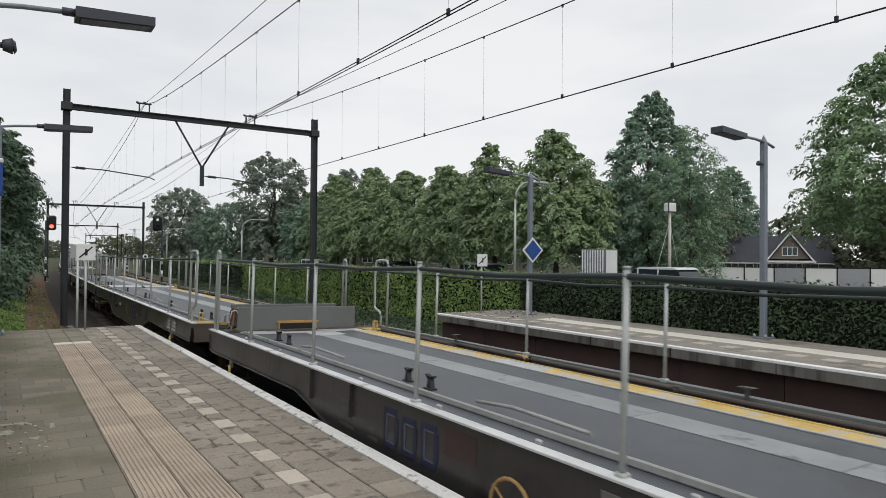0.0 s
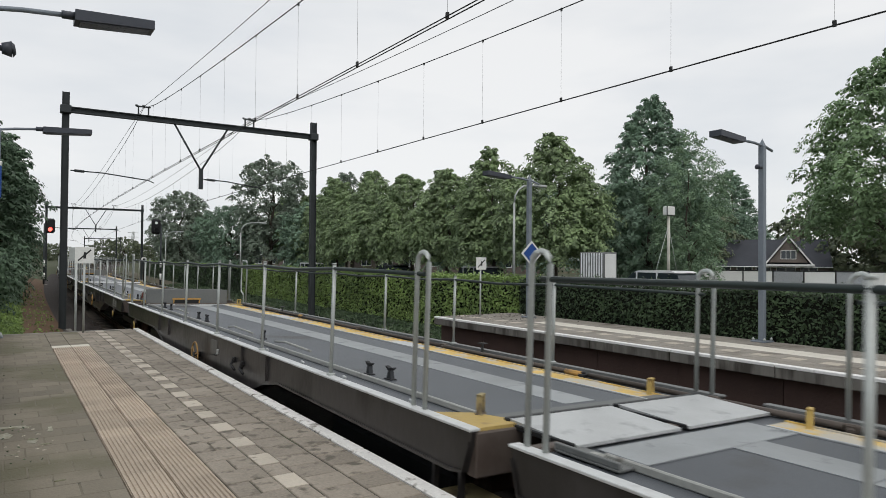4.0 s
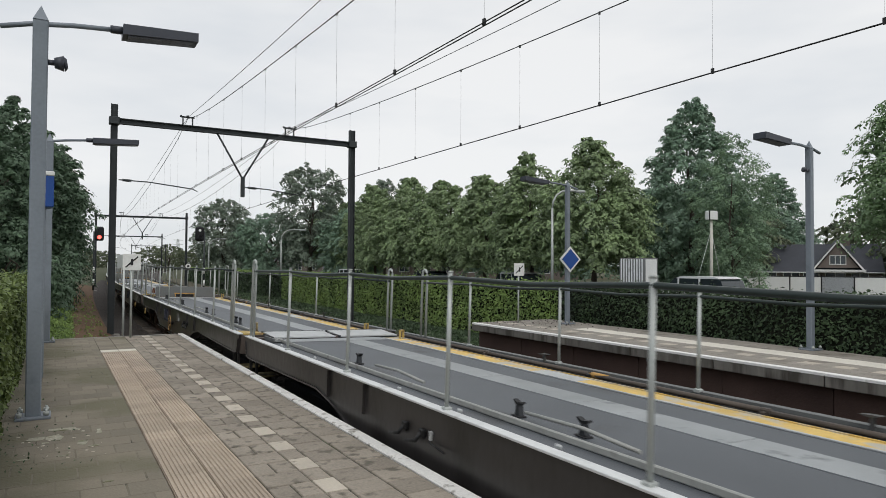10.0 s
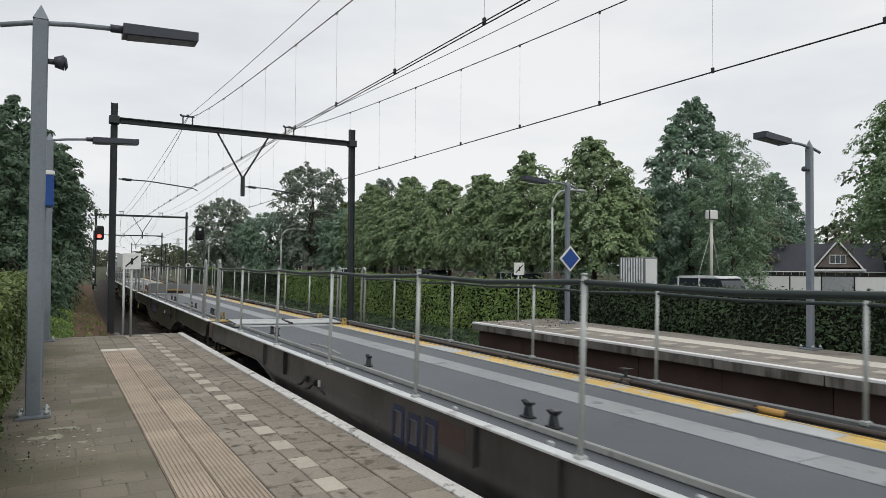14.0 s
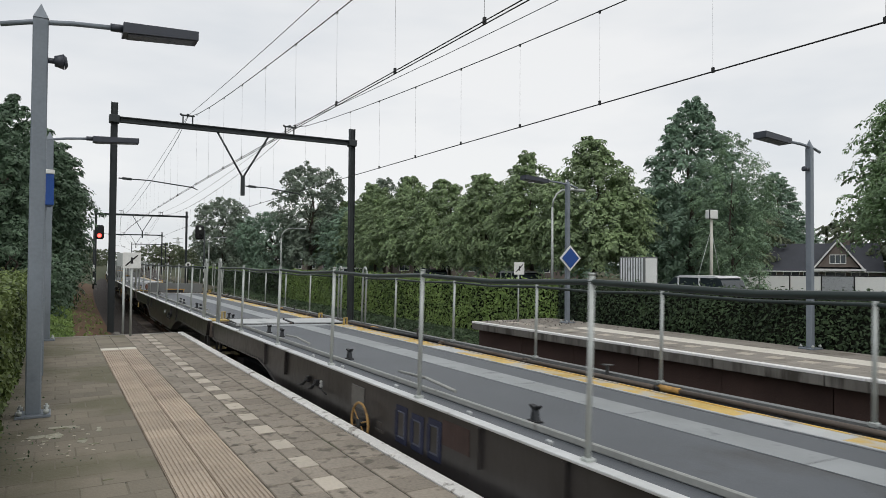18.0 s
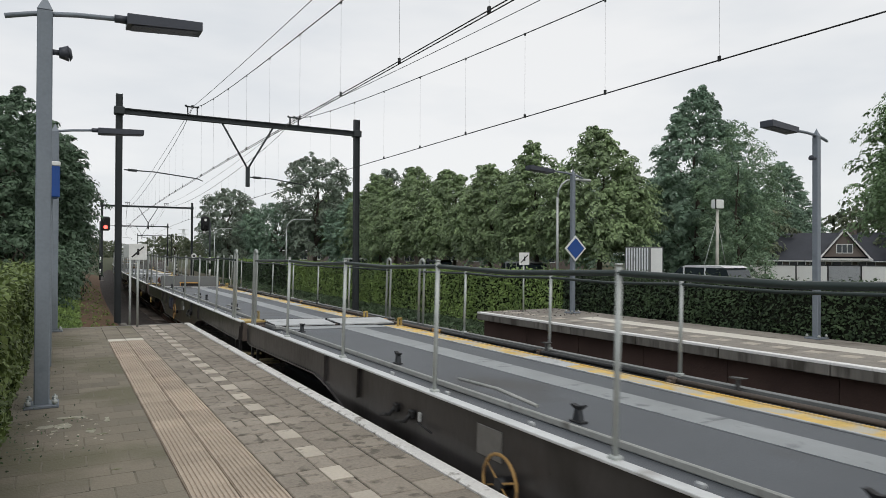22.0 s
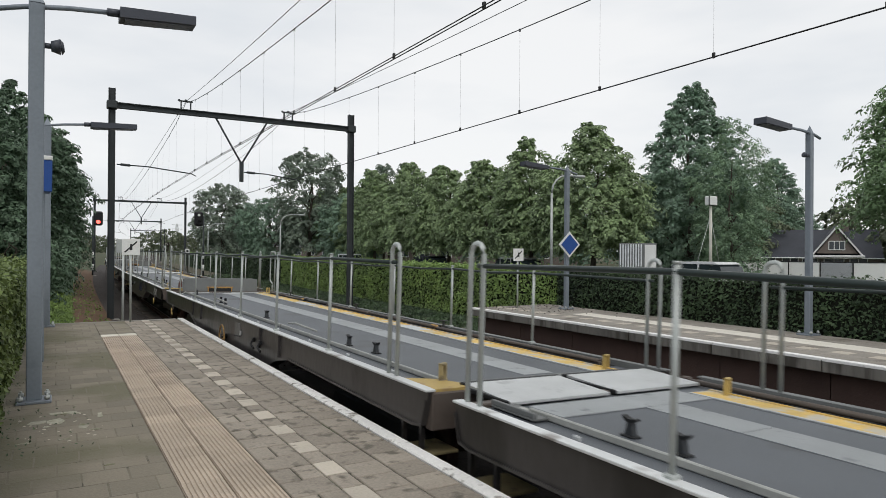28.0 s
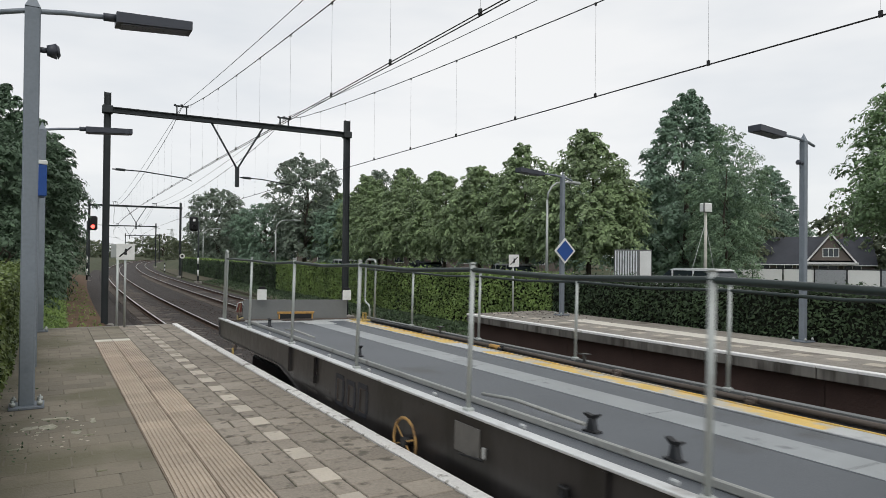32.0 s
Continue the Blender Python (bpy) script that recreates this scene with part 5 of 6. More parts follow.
def wagon(kind, wheel, logo, seed):
    """A half-wagon. kind 1 leads its pair, -1 trails; v runs from the buffered end to the close-coupled end."""
    rnd = random.Random(seed)
    F = kind
    d = 0.565 if F > 0 else 0.155
    at = lambda v: F * (v - LONG / 2)
    top = thing("flat_wagon", "low flat car-carrier wagon with grey deck and tall handrail posts", "wagon", group="wagons of the passing train")

    def ranged(a, b):
        return sorted((at(a), at(b)))

    for side in (-1, 1):
        def make(side=side):
            x = 1.46 * side
            g = Geo().prism(sill_shape(F), 0, *sorted((x, x - 0.03 * side)))
            lip = [(v, z) for v, z in sill_shape(F)[1:-1]]
            for (a, za), (b, zb) in zip(lip, lip[1:]):
                g.add([(x + 0.02 * side, a, za), (x - 0.16 * side, a, za), (x - 0.16 * side, b, zb), (x + 0.02 * side, b, zb), (x + 0.02 * side, a, za + 0.022), (x - 0.16 * side, a, za + 0.022), (x - 0.16 * side, b, zb + 0.022), (x + 0.02 * side, b, zb + 0.022)],
                      [(0, 1, 2, 3), (4, 7, 6, 5), (0, 3, 7, 4), (1, 5, 6, 2)])
            for v in (4.0 + d, 4.95 + d, 9.65 + d, 10.65 + d):
                y0, y1 = ranged(v - 0.012, v + 0.012)
                g.box(*sorted((x, x + 0.035 * side)), y0, y1, 0.88, TOP - 0.03)
            return g.mesh("side_sill", SILL)
        part("side_sill", kept(("sill", F, side), make), top, "grimy brown fish-bellied side sill")
        part("edge_angle", kept(("curb", F, side), lambda: Geo().box(*sorted((1.39 * side, 1.485 * side)), *ranged(0.0, LONG), TOP - 0.02, TOP, 0.004).box(*sorted((1.385 * side, 1.40 * side)), *ranged(0.05, LONG - 0.05), FLOOR, TOP - 0.002).mesh("edge_angle", CURB if side < 0 else FLAP)), top, "pale galvanised edge angle" if side < 0 else "dull grey edge angle")
    part("deck", kept(("deck", F), lambda: Geo().box(-1.385, 1.385, *ranged(0.02, LONG - 0.02), FLOOR - 0.05, FLOOR, 0.003).mesh("deck", DECK)), top, "dark grey deck plate")

    for k in range(9):
        v, w = 0.75 + 1.6 * k, 1.6 if k < 8 else 0.9
        part("lane_plate", kept(("lane", F, k), lambda: Geo().box(-0.01, 0.37, *ranged(v, v + w - 0.01), FLOOR, FLOOR + 0.006, 0.002).mesh("lane_plate", LANE)), top, "pale worn lane plate")
    part("guide_rail", kept(("guide", F), lambda: Geo().box(-1.062, -1.034, *ranged(0.42, LONG - 0.42), FLOOR + 0.002, FLOOR + 0.055, 0.008).box(-1.085, -1.02, *ranged(0.30, 0.42), FLOOR, FLOOR + 0.035, 0.012).box(-1.085, -1.02, *ranged(LONG - 0.42, LONG - 0.30), FLOOR, FLOOR + 0.035, 0.012).mesh("guide_rail", CREAM)), top, "thin pale guide rail")
    part("yellow_strip", kept(("yellow", F), lambda: Geo().box(0.86, 1.12, *ranged(0.35, LONG - 0.35), FLOOR, FLOOR + 0.008, 0.003).mesh("yellow_strip", STRIP_YELLOW)), top, "worn yellow edge strip")
    part("strip_lip", kept(("lip", F), lambda: Geo().box(1.121, 1.136, *ranged(0.35, LONG - 0.35), FLOOR, FLOOR + 0.022, 0.004).mesh("strip_lip", STRIP_YELLOW)), top, "raised worn yellow lip")
    # The shadow gap below the loading tubes, laid down as a black strip.
    part("gutter", kept(("gutter", F), lambda: Geo().box(1.138, 1.375, *ranged(0.7, LONG - 0.7), FLOOR, FLOOR + 0.005, 0.001).mesh("gutter", BLACK)), top, "black strip for the shadow gap under the tubes")
    part("strip_border", kept(("yborder", F), lambda: Geo().box(0.832, 0.858, *ranged(0.35, LONG - 0.35), FLOOR, FLOOR + 0.014, 0.003).mesh("strip_border", PLATE)), top, "pale border of the strip")
    for n, (a, b) in enumerate(((4.2, 5.1), (9.7, 10.5))):
        part("white_patch", kept(("wpatch", F, n), lambda: Geo().box(0.861, 1.121, *ranged(a, b), FLOOR + 0.006, FLOOR + 0.0115, 0.002).mesh("white_patch", PLATE)), top, "bare pale patch of the strip")

    # loading tubes along the far side
    v = 0.7
    k = 0
    while v < LONG - 1.0:
        ln = rnd.choice((1.6, 2.2, 2.8))
        hue = (TUBE_BROWN, TUBE_BROWN, BLACK, TUBE_BROWN, SILL_PALE)[rnd.randrange(5)]
        x = 1.24 + rnd.uniform(-0.04, 0.06)
        part("loading_tube", kept(("tube", ln, hue.name, F), lambda: Geo().tube([(0, 0, 0), (0, F * (ln - 0.12), 0)], 0.027, 8).mesh("loading_tube", hue)), top, "", pose(x, at(v), FLOOR + 0.036, 0, 0, rnd.uniform(-0.8, 0.8)))
        hot = k % 3 == 1
        if hot:
            part("sleeve", kept(("sleeve", F), lambda: Geo().tube([(0, -F * 0.24, 0.04), (0, F * 0.04, 0.034)], 0.031, 10, 0.038).mesh("sleeve", ORANGE)), top, "worn orange tube sleeve", pose(x, at(v + ln - 0.06), FLOOR))
            part("clamp", kept(("clamp_block", F), lambda: Geo().box(-0.06, 0.05, F * 0.03 - 0.035, F * 0.03 + 0.035, 0.0, 0.05, 0.012).box(-0.03, 0.03, F * 0.03 - 0.02, F * 0.03 + 0.02, 0.04, 0.075, 0.01).mesh("clamp", BLACK)), top, "black clamp", pose(x, at(v + ln - 0.06), FLOOR))
        else:
            part("clamp", kept("clamp_plain", lambda: Geo().box(-0.036, 0.034, -0.05, 0.05, 0, 0.07, 0.012).box(-0.06, 0.05, -0.03, 0.03, 0.0, 0.045, 0.01).mesh("clamp", TUBE_BROWN)), top, "", pose(x, at(v + ln - 0.06), FLOOR))
        v += ln
        k += 1

    # wheel chocks on both sides
    post = kept("chock_post", lambda: Geo().prism([(-0.048, 0.014), (0.040, 0.014), (0.016, 0.112), (-0.024, 0.116)], 0, -0.026, 0.026).mesh("post", CHOCK_GREY))
    chock = kept("chock", lambda: Geo().box(-0.045, 0.045, -0.075, 0.075, 0, 0.016, 0.006).prism([(-0.08, 0.138), (-0.02, 0.106), (0.03, 0.112), (0.075, 0.148), (0.066, 0.158), (0.005, 0.136), (-0.07, 0.150)], 0, -0.024, 0.024).mesh("wheel_chock", BLACK))
    v = 0.9 + rnd.uniform(0, 0.5)
    while v < LONG - 0.8:
        for dv in (0, rnd.choice((0.38, 0.45, 0.75)))[: 2 if rnd.random() < 0.65 else 1]:
            stop = part("wheel_chock", chock, top, "black wheel chock", pose(-0.83 + rnd.uniform(-0.03, 0.03), at(min(v + dv, LONG - 0.6)), FLOOR, 0, 0, rnd.choice((0, 0, 180)) + rnd.uniform(-8, 8)) @ Matrix.Scale(0.88, 4))
            part("post", post, stop, "dark grey tapered post")
        v += rnd.uniform(2.8, 4.4)
    for k in range(11):
        part("lashing_eye", kept("eye", lambda: Geo().box(-0.014, 0.014, -0.03, 0.03, 0, 0.035, 0.008).mesh("lashing_eye", PLATE)), top, "small pale lashing eye", pose(-1.22, at(1.1 + 1.27 * k + rnd.uniform(-0.15, 0.15)), FLOOR))
    arm_n = rnd.randrange(2, 4)
    for k in range(arm_n):
        v = 1.8 + (LONG - 4.5) * (k + rnd.random() * 0.7) / arm_n
        part("chock_rod", kept(("rod", F), lambda: Geo().tube([(0, 0, 0.05), (-0.04, F * 0.5, 0.10), (0.03, F * 1.25, 0.06)], 0.016, 6).mesh("chock_rod", CREAM)), top, "thin pale rod", pose(-0.90, at(v), FLOOR))
    for k in range(3):
        v = 3.0 + 4.0 * k + rnd.uniform(-0.8, 0.8)
        part("far_chock", kept("far_chock", lambda: Geo().box(-0.015, 0.015, -0.02, 0.02, 0, 0.15, 0.006).box(-0.03, 0.03, -0.05, 0.05, 0, 0.03, 0.008).prism([(-0.085, 0.166), (-0.03, 0.148), (0.035, 0.148), (0.085, 0.158), (0.035, 0.164), (-0.03, 0.166)], 0, -0.04, 0.04).mesh("far_chock", FLAP_BACK)), top, "dark steel lever", pose(1.33, at(v), FLOOR))

    # posts and handrails
    near_top, far_top = 2.325, 2.20
    for side, h, x in ((-1, near_top, -1.41), (1, far_top, 1.41)):
        POSTS = [(2.11 if side > 0 else 2.31 if F > 0 else 1.90) + 2.13 * k for k in range(6)]
        post = kept(("post", h), lambda: Geo().tube([(0, 0, TOP - 0.06), (0, 0, h)], 0.0190, 10).tube([(0, 0, h - 0.005), (0, 0, h + 0.012)], 0.0215, 10).box(-0.035, 0.035, -0.035, 0.035, TOP - 0.02, TOP + 0.022, 0.008).mesh("post", POST))
        for k, v in enumerate(POSTS):
            part("post", post, top, "", pose(x, at(v), 0))
        rail = kept(("rail", F, side), lambda: Geo().tube([(x, at(0.2), h - 0.03), (x, at(POSTS[0]), h - 0.045)] + [q for a, b in zip(POSTS, POSTS[1:]) for q in ((x, at((a + b) / 2), h - 0.07), (x, at(b), h - 0.045))] + [(x, at(LONG - (0.2 if F * side < 0 else 0.76)), h - 0.06)], 0.019 if side < 0 else 0.017, 8).mesh("handrail", HOSE))
        part("handrail", rail, top, "dark green sagging handrail")

        def loop(w, foot, x=x, side=side):
            up = 1 if w > 0 else -1
            w = abs(w)
            r = min(0.1, w / 2)
            zt = 2.44 if side < 0 else 2.37
            arc = [(x, up * F * (w - r + r * math.sin(a)), zt - r + r * math.cos(a)) for a in (0, 0.5, 1.05, 1.57)]
            arc2 = [(x, up * F * (r - r * math.sin(a)), zt - r + r * math.cos(a)) for a in (1.57, 1.05, 0.5, 0)]
            tail = [(x, up * F * w, TOP - 0.03)]
            lead = [(x, 0, TOP - 0.03)]
            if foot:
                lead = [(x, F * 0.25, TOP - 0.04), (x, F * 0.25, TOP + 0.16), (x, F * 0.225, TOP + 0.225), (x, F * 0.17, TOP + 0.255), (x, F * 0.08, TOP + 0.275), (x, F * 0.02, TOP + 0.315), (x, 0, TOP + 0.40)]
            return Geo().tube(lead + arc2 + arc + tail, 0.0205, 9).mesh("grab_loop", POST)
        foot = F * side < 0
        wide = 0.475 if foot else 0.14
        part("grab_loop", kept(("loopR", F, side), lambda: loop(wide, foot)), top, "tall galvanised grab loop", pose(0, at(0.05 if foot else 0.10), 0))
        part("grab_loop", kept(("loopF", F, side), lambda: loop(-0.17, False)), top, "tall galvanised grab loop", pose(0, at(LONG - 0.10 if foot else LONG - 0.70), 0))

    # buffered end
    e = lambda v: at(v)
    part("end_beam", kept(("endbeam", F), lambda: Geo().box(-1.42, 1.42, *ranged(0.05, 0.13), 0.86, TOP - 0.03, 0.01).prism([(-1.46, TOP - 0.021), (-1.40, 0.875), (-1.12, 0.875), (-1.0, TOP - 0.021)], 1, *ranged(-0.003, 0.05)).prism([(1.46, TOP - 0.021), (1.40, 0.875), (1.12, 0.875), (1.0, TOP - 0.021)], 1, *ranged(-0.003, 0.05)).mesh("end_beam", SILL_PALE)), top, "brown-grey end beam")
    for x in (-0.875, 0.875):
        buf = part("buffer", kept(("buffer", F), lambda: Geo().tube([(0, 0, 0.98), (0, -F * 0.34, 0.98)], 0.12, 14).tube([(0, -F * 0.34, 0.98), (0, -F * 0.46, 0.98)], 0.075, 12).mesh("buffer", BLACK)), top, "black buffer", pose(x, at(0.0), 0))
        part("buffer_plate", kept(("bufplate", F), lambda: Geo().disc((0, -F * 0.49, 0.98), 1, 0.225, 0.05, 20).mesh("buffer_plate", BLACK)), buf, "", None)
    part("coupling", kept(("coupling", F), lambda: Geo().box(-0.06, 0.06, *sorted((at(0.0), at(-0.30))), 0.88, 1.02, 0.02).tube([(0, at(-0.28), 0.95), (0, at(-0.40), 0.80), (0, at(-0.52), 0.86)], 0.035, 8).mesh("coupling", BLACK)), top)
    if F > 0:
        part("corner_plate", kept(("corner", F), lambda: Geo().prism([(-1.385, at(0.02)), (-0.88, at(0.02)), (-1.20, at(0.36)), (-1.385, at(0.5))], 2, FLOOR + 0.012, TOP - 0.004).mesh("corner_plate", YELLOW)), top, "yellow corner plate")
        part("corner_stirrup", kept("cstirrup", lambda: Geo().box(-1.30, -1.285, *ranged(0.29, 0.34), TOP - 0.01, TOP + 0.15, 0.004).box(-1.24, -1.225, *ranged(0.29, 0.34), TOP - 0.01, TOP + 0.15, 0.004).box(-1.30, -1.225, *ranged(0.29, 0.34), TOP + 0.13, TOP + 0.15, 0.004).mesh("corner_stirrup", YELLOW)), top, "yellow upright stirrup")
    if F < 0:
        part("end_plate", kept(("endplate", F), lambda: Geo().box(-1.01, -0.36, *ranged(0.08, 0.46), FLOOR, FLOOR + 0.014, 0.004).box(0.27, 1.03, *ranged(0.08, 0.36), FLOOR, FLOOR + 0.014, 0.004).box(-0.36, 0.27, *ranged(0.30, 0.46), FLOOR, FLOOR + 0.014, 0.004).box(-0.08, 0.46, *ranged(0.465, 0.92), FLOOR + 0.002, FLOOR + 0.013, 0.003).mesh("end_plate", PLATE)), top, "pale bridge plate on the deck")
    else:
        part("end_edge", kept("endedge", lambda: Geo().box(-0.86, 1.36, *ranged(0.03, 0.10), FLOOR, FLOOR + 0.016, 0.004).mesh("end_edge", PLATE)), top, "pale edge of the deck end")
    if F < 0:
        flap = part("end_flap", kept("flap", lambda: Geo().box(-1.06, 1.02, *ranged(0.03, 0.065), FLOOR + 0.015, FLOOR + 0.40, 0.006).mesh("end_flap", FLAP)), top, "grey upright end flap")
        # The flap is not cut; a black block stands for the opening's shade.
        part("recess", kept("recess", lambda: Geo().box(-0.36, 0.27, *ranged(0.06, 0.085), FLOOR + 0.016, FLOOR + 0.13, 0.004).mesh("recess", BLACK)), flap, "black block for the darkness in the cut-out")
        part("recess_edge", kept("recess_edge", lambda: Geo().box(-0.41, 0.32, *ranged(0.062, 0.09), FLOOR + 0.13, FLOOR + 0.172, 0.004).box(-0.385, -0.36, *ranged(0.062, 0.09), FLOOR + 0.03, FLOOR + 0.13, 0.004).box(0.27, 0.295, *ranged(0.062, 0.09), FLOOR + 0.03, FLOOR + 0.13, 0.004).mesh("recess_edge", ORANGE)), flap, "orange edge round the cut-out")
        part("latch", kept("latch", lambda: Geo().tube([(-1.14, at(0.10), FLOOR + 0.02), (-1.13, at(0.08), FLOOR + 0.2), (-1.10, at(0.06), FLOOR + 0.38), (-1.04, at(0.07), FLOOR + 0.39)], 0.010, 6).tube([(-1.16, at(0.2), FLOOR + 0.05), (-1.07, at(0.14), FLOOR + 0.07)], 0.017, 6).mesh("latch", YELLOW_OLD)), top, "beige latch lever")
        part("latch_plate", kept("latch_plate", lambda: Geo().box(-1.17, -1.075, *ranged(0.02, 0.05), FLOOR + 0.16, FLOOR + 0.36, 0.01).mesh("latch_plate", mat("dull_red_paint", (0.16, 0.05, 0.04), 0.6, vary=0.3, scale=6))), top, "dull red latch plate")
        part("latch_bracket", kept("latch_bracket", lambda: Geo().box(-1.17, -1.11, *ranged(0.07, 0.13), FLOOR, FLOOR + 0.04, 0.01).box(-1.17, -1.155, *ranged(0.07, 0.13), FLOOR + 0.04, FLOOR + 0.11, 0.005).mesh("latch_bracket", YELLOW_OLD)), top, "worn yellow latch bracket")
        part("latch_loop", kept("latch_loop", lambda: Geo().tube([(-1.20, at(0.12), FLOOR + 0.20), (-1.17, at(0.13), FLOOR + 0.34), (-1.10, at(0.13), FLOOR + 0.36), (-1.07, at(0.12), FLOOR + 0.30)], 0.011, 6).mesh("latch_loop", PLATE)), top, "pale latch loop")
    else:
        flap = part("end_flap", kept("flap2", lambda: Geo().box(-0.80, 1.10, *ranged(-0.02, 0.03), FLOOR - 0.16, FLOOR + 0.36, 0.01).mesh("end_flap", FLAP_BACK)), top, "ribbed grey end flap")
        part("top_rail", kept("flap_top", lambda: Geo().box(-0.84, 1.14, *ranged(-0.07, -0.021), FLOOR + 0.30, FLOOR + 0.38, 0.01).mesh("top_rail", FLAP)), flap, "paler top rail")
        for k, (lo, hi) in enumerate(((0.12, 0.17), (-0.06, -0.01))):
            part("rib", kept(("flap_rib", k), lambda: Geo().box(-0.82, 1.12, *ranged(-0.06, -0.021), FLOOR + lo, FLOOR + hi, 0.01).mesh("rib", FLAP_BACK)), flap)
        for x in (-0.815, 1.115):
            part("side_rib", kept("flap_side", lambda: Geo().box(-0.025, 0.025, *ranged(-0.055, -0.021), FLOOR - 0.15, FLOOR + 0.295, 0.008).mesh("side_rib", FLAP_BACK)), flap, "", pose(x, 0, 0))
        for x in (-0.4, 0.85):
            part("tail_reflector", kept("reflector", lambda: Geo().disc((0, at(-0.05), FLOOR + 0.22), 1, 0.028, 0.02, 12).mesh("tail_reflector", RED_LENS)), flap, "small red reflector", pose(x, 0, 0))
        part("latch", kept("latch2", lambda: Geo().tube([(-0.9, at(0.1), FLOOR + 0.02), (-0.92, at(0.04), FLOOR + 0.18), (-0.84, at(0.02), FLOOR + 0.22), (-0.83, at(0.02), FLOOR + 0.08)], 0.016, 6).mesh("latch", POST)), top, "grey latch lever")

    # close-coupled end: bridge plates laid flat over the gap
    part("end_beam", kept(("endbeamF", F), lambda: Geo().box(-1.42, 1.42, *ranged(LONG - 0.10, LONG), 0.86, TOP - 0.03, 0.01).mesh("end_beam", SILL_PALE)), top)
    if F < 0:
        part("corner_plate", kept("cornerF", lambda: Geo().prism([(-1.385, at(LONG - 0.03)), (-0.92, at(LONG - 0.03)), (-1.12, at(LONG - 0.46)), (-1.385, at(LONG - 0.62))], 2, FLOOR + 0.012, TOP - 0.006).mesh("corner_plate", YELLOW)), top, "ochre corner plate")
    else:
        part("corner_bracket", kept("cornerN", lambda: Geo().box(-1.20, -1.0, *ranged(LONG - 0.66, LONG - 0.12), FLOOR + 0.012, FLOOR + 0.03, 0.005).box(-1.20, -1.17, *ranged(LONG - 0.66, LONG - 0.12), FLOOR + 0.03, FLOOR + 0.07, 0.005).mesh("corner_bracket", FLAP)), top, "worn corner bracket")
    def frame_mesh(paint):
        return Geo().box(-0.05, -0.03, -0.022, 0.022, 0, 0.16, 0.004).box(0.03, 0.05, -0.022, 0.022, 0, 0.16, 0.004).box(-0.05, 0.05, -0.022, 0.022, 0.14, 0.162, 0.004).box(-0.06, 0.06, -0.03, 0.03, 0, 0.014, 0.003).mesh("stirrup", paint)
    stirrup = kept(("stirrup", F), lambda: frame_mesh(YELLOW))
    dull = kept(("stirrup_dull", F), lambda: frame_mesh(YELLOW_OLD))
    if F < 0:
        part("stirrup", dull, top, "grimy yellow upright stirrup", pose(-1.09, at(LONG - 0.40), FLOOR + 0.05, 0, 0, 35))
    part("stirrup", stirrup, top, "yellow upright stirrup", pose(1.10, at(LONG - 0.56), FLOOR, 0, 0, 20))
    part("stirrup", stirrup, top, "yellow upright stirrup", pose(1.27, at(0.36), FLOOR, 0, 0, 20))
    part("far_plate", kept(("farplate", F), lambda: Geo().prism([(1.383, at(0.04)), (0.98, at(0.04)), (1.15, at(0.42)), (1.383, at(0.6))], 2, FLOOR + 0.009, FLOOR + 0.022).mesh("far_plate", YELLOW)), top, "yellow far corner plate")
    if F > 0:
        for n, (a, b) in enumerate(((-1.05, 0.02), (0.12, 1.2))):
            part("bridge_plate", kept(("bridge", n), lambda: Geo().add([(x, y, z + d) for d in (0, 0.022) for x, y, z in ((a, at(LONG - 0.18), FLOOR + 0.02), (b, at(LONG - 0.18), FLOOR + 0.02), (b, at(LONG + 0.52), FLOOR + 0.055), (a, at(LONG + 0.52), FLOOR + 0.055))],
                 [(3, 2, 1, 0), (4, 5, 6, 7), (0, 1, 5, 4), (1, 2, 6, 5), (2, 3, 7, 6), (3, 0, 4, 7)]).mesh("bridge_plate", PLATE)), top, "pale bridge plate laid over the gap")
            # Black edge bars: the plate's shadow over the gap is in their colour.
            part("plate_edge", kept(("pedge", n), lambda: Geo().box(a - 0.02, b + 0.02, at(LONG + 0.50), at(LONG + 0.56), FLOOR + 0.03, FLOOR + 0.08, 0.008).box(a - 0.02, a + 0.005, at(LONG - 0.16), at(LONG + 0.5), FLOOR + 0.01, FLOOR + 0.05, 0.006).mesh("plate_edge", BLACK)), top, "black plate edge that carries the shadow below the plate")
        part("end_plate", kept("endplateF", lambda: Geo().box(-0.9, 0.8, at(LONG - 0.62), at(LONG - 0.22), FLOOR, FLOOR + 0.012, 0.004).mesh("end_plate", LANE)), top, "pale plate on the deck")
    else:
        part("end_plate", kept("endplateB", lambda: Geo().box(-0.9, 1.2, *ranged(LONG - 0.5, LONG - 0.04), FLOOR, FLOOR + 0.012, 0.004).mesh("end_plate", FLAP)), top, "grey plate on the deck")
    step = part("step", kept(("step", F), lambda: Geo().box(-1.44, -1.05, *ranged(LONG - 0.55, LONG - 0.15), 0.60, 0.63, 0.006).mesh("step", YELLOW_OLD)), top, "worn ochre foot step")
    for v in (LONG - 0.52, LONG - 0.18):
        part("step_leg", kept(("step_leg", F, round(v, 2)), lambda: Geo().box(-1.43, -1.39, *ranged(v - 0.02, v + 0.02), 0.40, 0.9).mesh("step_leg", SILL)), step)

    # details on the sills
    for side in (-1, 1):
        s = lambda q: (-1.46 - q, -1.46) if side < 0 else (1.46, 1.46 + q)
        vh = 1.6 if F > 0 else 1.3
        hx = s(0.05)[0] if side < 0 else s(0.05)[1]
